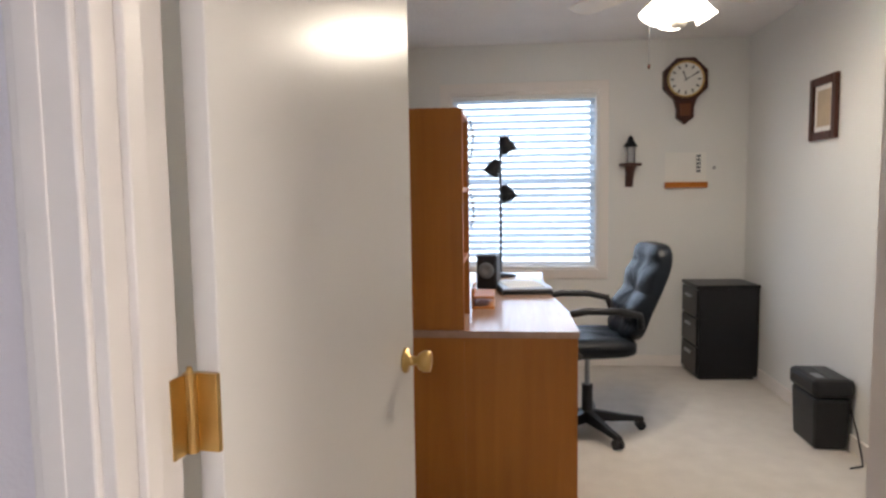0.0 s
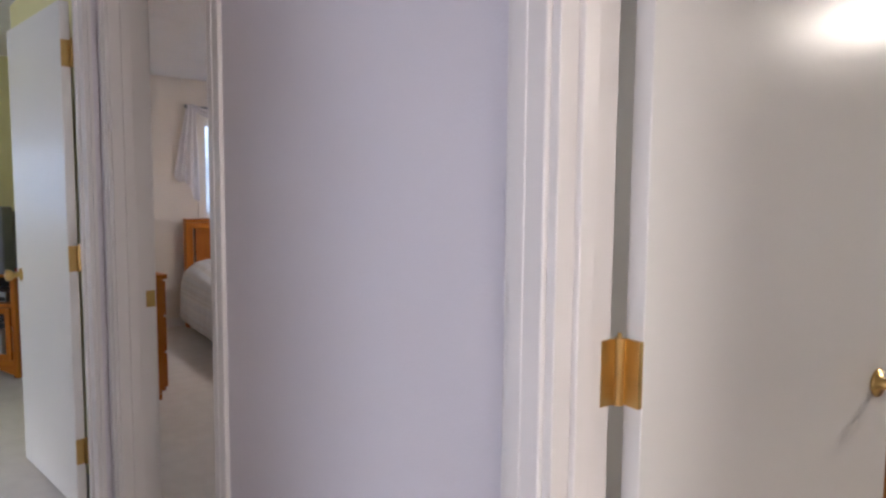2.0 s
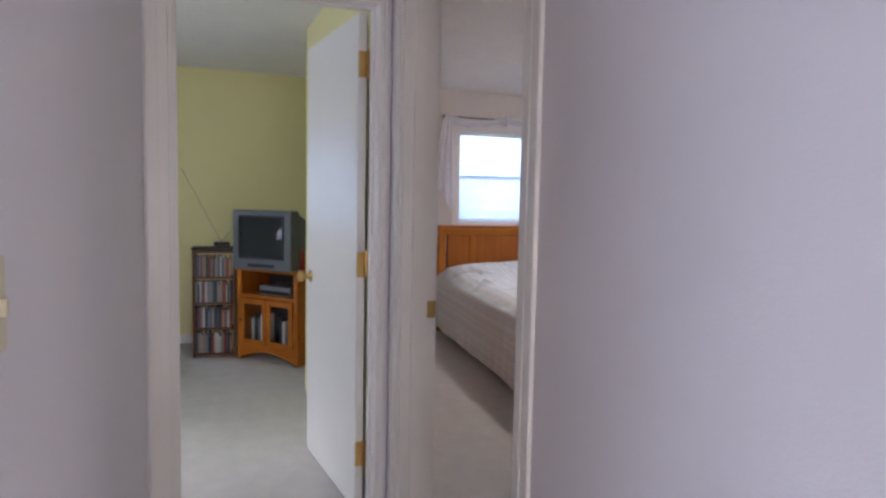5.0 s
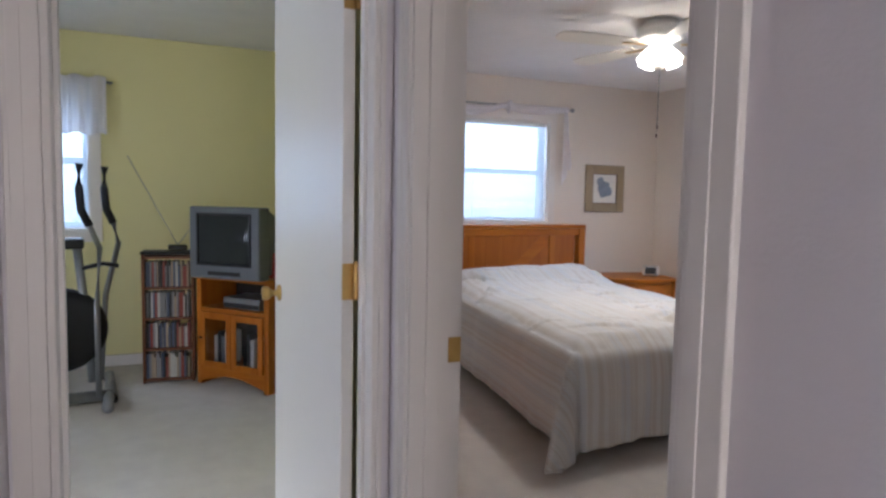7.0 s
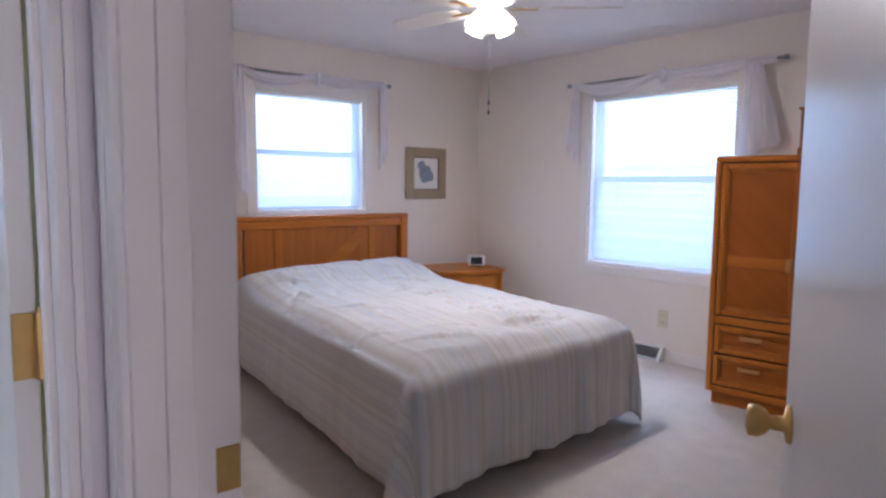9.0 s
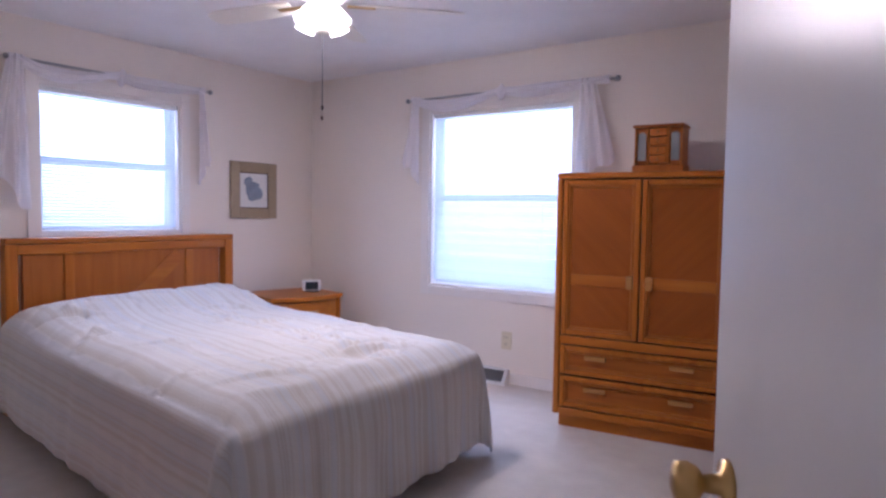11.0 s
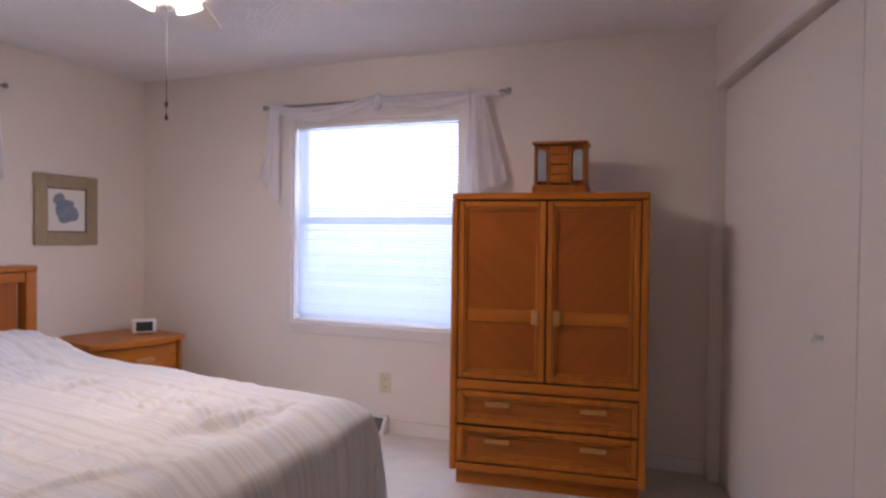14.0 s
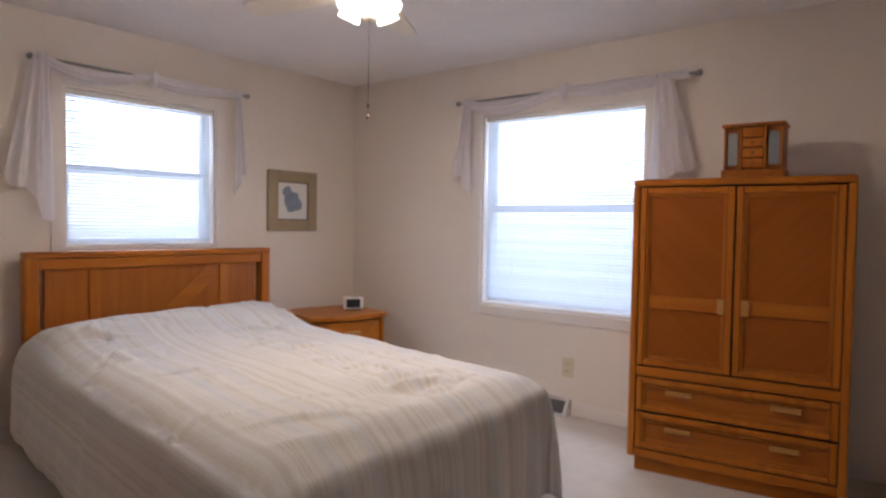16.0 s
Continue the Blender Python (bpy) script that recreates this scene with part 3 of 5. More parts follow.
scarf("scarf_curtain", "y", 2.02, 3.40, 2.13, -6.0, 1, [(2.10, -1, 0.92, 0.24), (3.30, 1, 0.72, 0.12)])


def valance():
    c = thing("valance", (0, 0, 0), "short white gathered valance on a rod in the green room", "curtain")
    q = -5.935
    tube("rod", [(q, -1.95, 2.05), (q, -0.50, 2.05)], 0.008, M_STEEL, c)
    tube("bracket", [(q, -0.52, 2.05), (-5.998, -0.52, 2.05)], 0.006, M_STEEL, c)

    def f(u, v):
        return Vector((q + 0.016 + 0.018 * math.sin(u * 120 + 0.6 * math.sin(u * 31)) * (0.4 + 0.6 * v), -1.92 + 1.38 * u, 2.085 - 0.40 * v + 0.008 * math.sin(u * 60)))
    sheet("drape", f, 260, 10, M_SHEER, c)


valance()

# ---------- ceiling fans ----------


def ceiling_fan(x, y, turn, lamps, up, watts, chains):
    f = thing("ceiling_fan", (x, y, CEIL), "white ceiling fan at rest with lit glass tulip shades", "ceiling fan", "ceiling fans")
    sq = 1 - up / 0.27
    bz = -0.155 + 0.1 * up
    lathe("motor", [(rr, zz * sq) for rr, zz in [(0.0, 0.0), (0.10, 0.0), (0.11, -0.02), (0.10, -0.05), (0.14, -0.06), (0.15, -0.10), (0.145, -0.16), (0.10, -0.19), (0.06, -0.20), (0.06, -0.25), (0.045, -0.27), (0.0, -0.27)]], (0, 0, 0), M_WHITEP, f, 32)
    for i in range(5):
        r = Matrix.Rotation(radians(turn + 72 * i), 4, "Z")
        bm = bmesh.new()
        pr = [(0.18, 0.046), (0.28, 0.060), (0.50, 0.068), (0.64, 0.066), (0.69, 0.052), (0.71, 0.025)]
        vs0 = [bm.verts.new(r @ Vector((a, s * w, bz + s * w * 0.2))) for s in (1, -1) for a, w in (pr if s > 0 else pr[::-1])]
        fc = bm.faces.new(vs0)
        ex = bmesh.ops.extrude_face_region(bm, geom=[fc])
        bmesh.ops.translate(bm, vec=(0, 0, 0.007), verts=[v for v in ex["geom"] if isinstance(v, bmesh.types.BMVert)])
        mesh_ob("blade", bm, M_FAN, f)
        bm = bmesh.new()
        add_box(bm, 0.12, 0.26, -0.018, 0.018, bz - 0.006, bz - 0.001, 0.001, r)
        mesh_ob("blade_arm", bm, M_BRASS, f)
    for i in range(lamps):
        a = radians(turn + 45 + 360 / lamps * i)
        tip = Matrix.Translation((0.064 * math.cos(a), 0.064 * math.sin(a), -0.26 + up)) @ Matrix.Rotation(a, 4, "Z") @ Matrix.Rotation(radians(-32), 4, "Y")
        s = lathe("shade", [(0.016, 0.0), (0.022, -0.02), (0.032, -0.05), (0.039, -0.08), (0.050, -0.115), (0.047, -0.115), (0.029, -0.05), (0.0, -0.03)], (0, 0, 0), M_SHADE, f, 20, tip)
        tagged(s, "frosted glass shade, lit")
        p = Matrix.Translation((x, y, CEIL)) @ tip @ Vector((0, 0, -0.085))
        bulb_light(p, watts)
    lathe("light_fitter", [(0.0, -0.02), (0.052, -0.02), (0.052, -0.05), (0.034, -0.07), (0.030, -0.12), (0.036, -0.15), (0.030, -0.168), (0.0, -0.172)], (0, 0, -0.22 + up), M_FAN, f, 20)
    for dx, l in chains:
        tube("pull_chain", [(dx, -dx, -0.27 * sq), (dx, -dx, -0.27 - l)], 0.0014, M_GREYP, f, 5)
        lathe("pull_bob", [(0.0, 0.0), (0.005, -0.004), (0.007, -0.012), (0.004, -0.024), (0.0, -0.026)], (dx, -dx, -0.27 - l), M_DARKWOOD, f, 10)


ceiling_fan(-3.95, 2.66, 47, 4, 0.10, 16.5, ((0.02, 0.42), (-0.025, 0.36)))
ceiling_fan(1.02, 2.66, 50, 4, 0.0, 17.5, ((-0.10, 0.25),))

# ---------- bedroom ----------


def headboard():
    h = thing("headboard", (-5.86, 2.74, 0), "honey oak panelled headboard behind the bed", "headboard")
    w = 0.75
    box("panel", -0.035, 0.0, -w + 0.07, w - 0.07, 0.30, 0.98, M_OAKD, h)
    for s in (-1, 1):
        box("post", -0.05, 0.03, s * w - 0.035, s * w + 0.035, 0, 1.02, M_OAK, h, 0.006)
    box("rail", -0.05, 0.035, -w - 0.035, w + 0.035, 1.02, 1.055, M_OAKY, h, 0.008)
    box("rail", -0.03, 0.022, -w + 0.036, w - 0.036, 0.955, 1.018, M_OAKY, h, 0.006)
    for y in (-0.42, 0.42):
        box("stile", 0.001, 0.014, y - 0.03, y + 0.03, 0.3, 0.953, M_OAK, h, 0.004)
    t = Matrix.Translation((0.006, 0.12, 0.72)) @ Matrix.Rotation(radians(42), 4, "X")
    box("inlay", 0.0, 0.004, -0.30, 0.30, -0.05, 0.05, M_OAKY, h, 0, t)


headboard()


def bed():
    b = thing("bed", (-4.56, 2.54, 0), "made double bed with a striped pale bedspread", "bed")
    L, W = 1.24, 0.75
    box("box_spring", -L + 0.02, L - 0.05, -W + 0.05, W - 0.05, 0.16, 0.34, M_SKIRT, b, 0.02)
    box("mattress", -L + 0.02, L - 0.02, -W + 0.02, W - 0.02, 0.34, 0.55, M_PAPER, b, 0.04)
    for sx in (-1.05, 1.05):
        for sy in (-0.6, 0.6):
            box("leg", sx - 0.03, sx + 0.03, sy - 0.03, sy + 0.03, 0, 0.16, M_OAK, b)

    # spread: runs over the top and down three sides; s across, t along
    def f(u, v):
        drop, R = 0.50, 0.13
        t = -L + (2 * L + drop) * u
        s = (-W - drop) + (2 * W + 2 * drop) * v
        ax, ay = max(0.0, t - L), max(0.0, abs(s) - W)
        sy = math.copysign(1, s)
        x, y, z = min(t, L), max(-W, min(W, s)), 0.615 - 0.012 * (t + L)
        k = math.hypot(ax, ay)
        inner = min(L - t if t < L else 0.0, W - abs(s) if abs(s) < W else 0.0)
        z -= 0.05 * max(0.0, 1 - inner / R) ** 2
        if k > 0:
            ang = math.atan2(ay, ax)
            run = s * 1.0 if ax > ay else t
            corner = math.sin(2 * ang)
            amp = 1.0 if ax > ay else 0.35
            wob = amp * (0.016 * math.sin(run * 17 + 2 * math.sin(run * 5)) + 0.008 * math.sin(run * 41 + 1)) * (1 - corner)
            out = 0.055 * (1 - math.exp(-k / 0.07)) + (k / drop) * (0.02 + wob + (0.17 * max(0.0, 1 - abs(ang - 1.05) / 0.52) if s < 0 else 0.03 * corner))
            x += out * math.cos(ang)
            y += sy * out * math.sin(ang)
            z -= k - 0.05 * (1 - math.exp(-k / 0.07))
            z = max(z, 0.018 + 0.012 * math.sin(run * 9) ** 2)
        hump = math.exp(-((t + L - 0.30) / 0.27) ** 2) * max(0.0, 1 - 0.6 * (s / W) ** 4)
        z += 0.095 * hump if k == 0 else 0.095 * hump * math.exp(-k / 0.08)
        nz = noise.noise((t * 2.2, s * 2.2, 3.0)) * 0.014 + noise.noise((t * 6 + 2 * s, s * 5 - 2 * t, 1.0)) * 0.006
        cr = abs(noise.noise((t * 3.4 - 0.9 * s, s * 1.2 + t, 7.0)))
        patch = max(0.0, noise.noise((t * 2.6, s * 2.6, 11.0)) + 0.25)
        cr2 = abs(noise.noise((t * 5.5 + 1.4 * s, s * 2.1 - 0.6 * t, 23.0)))
        if ax == 0 and ay == 0:
            nz += patch * (0.042 * max(0.0, 1 - cr * 9) ** 1.5 - 0.030 * max(0.0, 1 - cr2 * 10))
        x -= 0.03 * y / W
        y -= 0.15 * x / L
        return Vector((x + (nz if ax > 0 else 0), y + (nz * sy if ay > 0 else 0), z + (nz if ax == 0 and ay == 0 else 0)))
    for part in b.children:
        for q in part.data.vertices:
            q.co.y -= 0.15 * q.co.x / L
    tagged(sheet("bedspread", f, 190, 190, M_SPREAD, b, 0.008), "pale striped bedspread, lightly wrinkled")


bed()


def pull(parent, x, y, z, w, m):
    """A small wooden bar handle on a front that faces -y."""
    bm = bmesh.new()
    add_box(bm, x - w / 2, x + w / 2, y - 0.022, y - 0.010, z - 0.013, z + 0.013, 0.004)
    for s in (-1, 1):
        add_box(bm, x + s * w * 0.38 - 0.008, x + s * w * 0.38 + 0.008, y - 0.012, y, z - 0.008, z + 0.008)
    tagged(mesh_ob("handle", bm, m, parent), "light oak bar handle")


M_OAKL = wood("oak_light", (0.45, 0.20, 0.05), (0.60, 0.31, 0.09), 0)
M_OAKDIAG = wood("oak_diagonal", (0.32, 0.077, 0.003), (0.405, 0.110, 0.006), 2)
M_OAKDL = wood("oak_diagonal_other_way", (0.32, 0.077, 0.003), (0.405, 0.110, 0.006), 2)
M_OAKHD = wood("oak_drawer_field", (0.34, 0.088, 0.006), (0.49, 0.155, 0.014), 0)
for _m, _a in ((M_OAKDIAG, 45), (M_OAKDL, -45)):
    for _n in _m.node_tree.nodes:
        if _n.type == "MAPPING":
            _n.vector_type = "TEXTURE"
            _n.inputs["Scale"].default_value = (1 / 26, 1 / 26, 1 / 1.6)
            _n.inputs["Rotation"].default_value = (0, radians(_a), 0)


def raised_front(parent, name, x0, x1, z0, z1, y, inner):
    """A framed front facing -y: mitred frame, stepped bead and a sunk field."""
    def ring(o, i, y0, y1, bev):
        bm = bmesh.new()
        for a, b2, c, d in ((x0 + o, x0 + i, z0 + o, z1 - o), (x1 - i, x1 - o, z0 + o, z1 - o), (x0 + i, x1 - i, z1 - i, z1 - o), (x0 + i, x1 - i, z0 + o, z0 + i)):
            add_box(bm, a, b2, y0, y1, c, d, bev)
        return bm
    w = 0.030
    fr = mesh_ob(name, ring(0, w, y - 0.022, y, 0.006), M_OAK, parent)
    mesh_ob("bead", ring(w, w + 0.013, y - 0.016, y, 0.005), M_OAKD, fr)
    mesh_ob("bead", ring(w + 0.013, w + 0.020, y - 0.009, y, 0.003), M_OAK, fr)
    box("field", x0 + w + 0.020, x1 - w - 0.020, y - 0.004, y, z0 + w + 0.020, z1 - w - 0.020, inner, fr)
    return fr


def armoire():
    a = thing("armoire", (-2.757, 3.885, 0), "tall honey oak armoire with two doors over two drawers", "armoire", turn=6.5)
    w, d, h = 0.480, 0.52, 1.482
    box("plinth", -w + 0.03, w - 0.03, 0.03, d - 0.01, 0, 0.075, M_OAKH, a, 0.004)
    box("side", -w, -w + 0.034, 0, d, 0.075, h - 0.034, M_OAK, a, 0.008)
    box("side", w - 0.034, w, 0, d, 0.075, h - 0.034, M_OAK, a, 0.008)
    box("top", -w, w, -0.003, d, h - 0.034, h, M_OAKH, a, 0.010)
    box("bottom", -w + 0.034, w - 0.034, 0.004, d, 0.075, 0.115, M_OAKH, a, 0.003)
    box("back", -w + 0.034, w - 0.034, d - 0.012, d - 0.002, 0.115, h - 0.034, M_OAKD, a)
    box("rail", -w + 0.034, w - 0.034, 0.006, 0.03, 0.492, 0.540, M_OAKH, a, 0.004)
    # Dark sheet behind the fronts: painted shade that blackens the door and drawer gaps.
    box("inside", -w + 0.034, w - 0.034, 0.032, 0.05, 0.115, h - 0.034, M_DARKVOID, a)
    for x0, x1, hx in ((-w + 0.038, -0.004, -0.052), (0.004, w - 0.038, 0.052)):
        dr = raised_front(a, "door", x0, x1, 0.548, h - 0.042, 0.026, M_OAKDL if hx < 0 else M_OAKDIAG)
        box("band", x0 + 0.051, x1 - 0.051, 0.014, 0.0215, 0.838, 0.902, M_OAKH, dr, 0.002)
        tagged(box("handle", hx - 0.018, hx + 0.018, -0.006, 0.013, 0.832, 0.908, M_OAKL, dr, 0.006), "square light oak pull")
    for z0, z1 in ((0.316, 0.484), (0.123, 0.305)):
        dr = raised_front(a, "drawer", -w + 0.038, w - 0.038, z0, z1, 0.026, M_OAKHD)
        for x in (-0.235, 0.235):
            pull(dr, x, 0.024, (z0 + z1) / 2 + 0.022, 0.125, M_OAKL)


armoire()


def jewellery_box():
    j = thing("jewellery_box", (-2.744, 4.09, 1.482), "small wooden jewellery chest with glass side doors on the armoire", "jewellery box", turn=4)
    box("base", -0.142, 0.142, 0, 0.17, 0, 0.052, M_OAKD, j, 0.006)
    box("top", -0.142, 0.142, -0.008, 0.17, 0.262, 0.278, M_OAKD, j, 0.005)
    box("body", -0.132, 0.132, 0.034, 0.165, 0.052, 0.262, M_OAKD, j)
    for x in (-0.132, -0.060, 0.050, 0.122):
        box("stile", x, x + 0.010, 0.006, 0.034, 0.052, 0.262, M_OAK, j, 0.002)
    for i in range(4):
        z = 0.058 + i * 0.051
        dr = box("drawer", -0.048, 0.048, 0.006, 0.034, z, z + 0.047, M_OAKH, j, 0.006)
        lathe("knob", [(0, 0), (0.004, 0), (0.007, 0.006), (0.0, 0.011)], (0, 0.006, z + 0.024), M_OAKL, dr, 10, Matrix.Rotation(radians(90), 4, "X"))
    for x0, x1 in ((-0.116, -0.070), (0.070, 0.116)):
        bm = bmesh.new()
        cx, rw = (x0 + x1) / 2, (x1 - x0) / 2
        pts = [(x0, 0.075), (x1, 0.075)] + [(cx + rw * math.cos(radians(15 * k)), 0.215 + rw * math.sin(radians(15 * k))) for k in range(13)]
        fc = bm.faces.new([bm.verts.new((x, 0.018, z)) for x, z in pts])
        ex = bmesh.ops.extrude_face_region(bm, geom=[fc])
        bmesh.ops.translate(bm, vec=(0, 0.014, 0), verts=[v for v in ex["geom"] if isinstance(v, bmesh.types.BMVert)])
        tagged(mesh_ob("glass_door", bm, M_SCREEN2, j), "arched mirror glass panel")


M_SCREEN2 = mat("mirror_panel", (0.52, 0.56, 0.57), 0.15, 0.6, vary=0.2, scale=14)
jewellery_box()


def nightstand():
    n = thing("nightstand", (-5.915, 4.02, 0), "honey oak bow-front nightstand beside the bed", "nightstand", turn=-12)
    D, W, h = 0.53, 0.31, 0.575
    box("side", 0.0, D - 0.02, -W, -W + 0.025, 0, h - 0.03, M_OAK, n, 0.004)
    box("side", 0.0, D - 0.02, W - 0.025, W, 0, h - 0.03, M_OAK, n, 0.004)

    def bowed(name, z0, z1, inset, m, extra, hold):
        bm = bmesh.new()
        pts = [(0.0, -W + inset), (0.0, W - inset)] + [(D - 0.02 + extra + 0.07 * (1 - (k / 6) ** 2), -k / 6 * (W - inset)) for k in range(-6, 7)]
        lo = [bm.verts.new((x, y, z0)) for x, y in pts]
        f = bm.faces.new(lo)
        ex = bmesh.ops.extrude_face_region(bm, geom=[f])
        bmesh.ops.translate(bm, vec=(0, 0, z1 - z0), verts=[v for v in ex["geom"] if isinstance(v, bmesh.types.BMVert)])
        return mesh_ob(name, bm, m, hold)
    bowed("top", h - 0.03, h, -0.012, M_OAKY, 0.018, n)
    bowed("body", 0.05, h - 0.031, 0.026, M_OAKD, -0.03, n)
    for z0, z1 in ((0.36, 0.53), (0.20, 0.345)):
        dr = bowed("drawer", z0, z1, 0.034, M_OAKY, -0.012, n)
        bm = bmesh.new()
        add_box(bm, D + 0.035, D + 0.06, -0.06, 0.06, (z0 + z1) / 2 - 0.012, (z0 + z1) / 2 + 0.014, 0.004)
        tagged(mesh_ob("handle", bm, M_OAKL, dr), "light oak bar handle")


nightstand()


def alarm_clock():
    c = thing("alarm_clock", (-5.58, 4.11, 0.575), "small silver alarm clock with a dark face on the nightstand", "alarm clock", turn=50)
    box("case", -0.075, 0.075, -0.03, 0.03, 0.006, 0.10, M_WHITEP, c, 0.012)
    box("face", -0.052, 0.052, -0.034, -0.029, 0.020, 0.086, M_SCREEN, c, 0.003)
    box("foot", -0.06, 0.06, -0.02, 0.02, 0.0, 0.007, M_BLACK, c)


alarm_clock()


def framed(name, at, turn, w, h, frame_w, m_frame, label, picture):
    """A hung picture whose front faces local -y, centred at the given place."""
    p = thing(name, at, label, "picture", turn=turn)
    bm = bmesh.new()
    for a, b2, c, d in ((-w / 2, -w / 2 + frame_w, -h / 2, h / 2), (w / 2 - frame_w, w / 2, -h / 2, h / 2), (-w / 2 + frame_w, w / 2 - frame_w, h / 2 - frame_w, h / 2), (-w / 2 + frame_w, w / 2 - frame_w, -h / 2, -h / 2 + frame_w)):
        add_box(bm, a, b2, -0.026, -0.002, c, d, 0.005)
    mesh_ob("frame", bm, m_frame, p)
    picture(p, w / 2 - frame_w, h / 2 - frame_w)
    return p


def blossom(p, w, h):
    box("mount", -w, w, -0.012, -0.003, -h, h, M_PAPER, p)
    bm = bmesh.new()
    for cx, cz, r in ((0.0, -0.05, 0.62), (-0.12, 0.12, 0.45), (-0.38, 0.48, 0.36), (0.28, -0.18, 0.42), (-0.1, -0.35, 0.36), (0.1, 0.25, 0.3)):
        vs = []
        for k in range(22):
            a = k / 22 * 2 * math.pi
            rr = r * (0.80 + 0.22 * noise.noise((math.cos(a) * 1.6 + cx * 7, math.sin(a) * 1.6, cz * 9)))
            vs.append(bm.verts.new((cx * w + rr * math.cos(a) * w * 1.05, -0.0135 - 0.0003 * len(bm.faces), cz * h + rr * math.sin(a) * h * 0.95)))
        bm.faces.new(vs)
    tagged(mesh_ob("print", bm, M_BLUEINK, p), "blue-grey painted shape on white")
    bm = bmesh.new()
    for a, b2, c, d in ((-w, -w + 0.006, -h, h), (w - 0.006, w, -h, h), (-w + 0.006, w - 0.006, h - 0.006, h), (-w + 0.006, w - 0.006, -h, -h + 0.006)):
        add_box(bm, a, b2, -0.018, -0.012, c, d)
    mesh_ob("lip", bm, M_DARKWOOD, p)


framed("picture", (-5.999, 3.845, 1.405), 90, 0.46, 0.46, 0.085, M_MAT, "square grey-framed picture with a blue-grey shape on the bedroom wall", blossom)


def outlet(x, y, z):
    o = thing("wall_outlet", (x, y, z), "ivory wall outlet plate on the bedroom wall", "outlet")
    box("plate", -0.042, 0.042, -0.007, -0.0005, -0.065, 0.065, M_IVORY, o, 0.002)
    for dz in (-0.026, 0.026):
        bm = bmesh.new()
        add_box(bm, -0.017, 0.017, -0.010, -0.007, dz - 0.015, dz + 0.015, 0.002)
        mesh_ob("socket", bm, M_IVORY, o)
        bm = bmesh.new()
        for dx in (-0.007, 0.007):
            add_box(bm, dx - 0.0015, dx + 0.0015, -0.0108, -0.0098, dz - 0.006, dz + 0.006)
        mesh_ob("slot", bm, M_BLACK, o)


outlet(-3.935, 4.50, 0.315)


def floor_vent():
    v = thing("baseboard_vent", (-4.09, 4.487, 0), "white baseboard heat register with grey louvres", "vent")
    bm = bmesh.new()
    prof = [(-0.001, 0.0), (-0.075, 0.0), (-0.078, 0.02), (-0.03, 0.105), (-0.001, 0.11)]
    for x0, x1 in ((-0.19, -0.165), (0.165, 0.19)):
        a = [bm.verts.new((x0, y, z)) for y, z in prof]
        b = [bm.verts.new((x1, y, z)) for y, z in prof]
        bm.faces.new(a)
        bm.faces.new(b[::-1])
        for k in range(5):
            bm.faces.new((a[k], a[(k + 1) % 5], b[(k + 1) % 5], b[k]))
    add_box(bm, -0.165, 0.165, -0.076, -0.003, 0, 0.018)
    add_box(bm, -0.165, 0.165, -0.035, -0.003, 0.098, 0.110)
    mesh_ob("housing", bm, M_WHITEP, v)
    for k in range(18):
        x = -0.155 + k * 0.0182
        box("louvre", x, x + 0.006, -0.060, -0.020, 0.02, 0.096, M_STEEL, v)


floor_vent()


def dresser():
    d = thing("dresser", (-3.72, 0.462, 0), "low honey oak dresser against the bedroom wall", "dresser")
    box("body", -0.49, 0.0, 0.0, 0.56, 0.06, 0.77, M_OAK, d, 0.005)
    box("top", -0.50, 0.015, 0.0, 0.58, 0.77, 0.80, M_OAKH, d, 0.006)
    box("plinth", -0.48, -0.02, 0.01, 0.54, 0, 0.06, M_OAKH, d)
    for r in range(3):
        dr = box("drawer", -0.48, -0.01, 0.561, 0.576, 0.08 + r * 0.23, 0.295 + r * 0.23, M_OAKH, d, 0.004)
        box("handle", -0.31, -0.19, 0.576, 0.595, 0.18 + r * 0.23, 0.205 + r * 0.23, M_OAKL, dr, 0.004)


dresser()

# ---------- hall ----------
sw = thing("light_switch", (-0.785, -0.6426, 1.18), "ivory light switch plate on the hall wall", "light switch", turn=-3.9)
box("plate", -0.037, 0.037, 0.0, 0.006, -0.058, 0.058, M_IVORY, sw, 0.002)
box("toggle", -0.005, 0.005, 0.006, 0.018, -0.012, 0.010, M_IVORY, sw, 0.002)

# ---------- office ----------


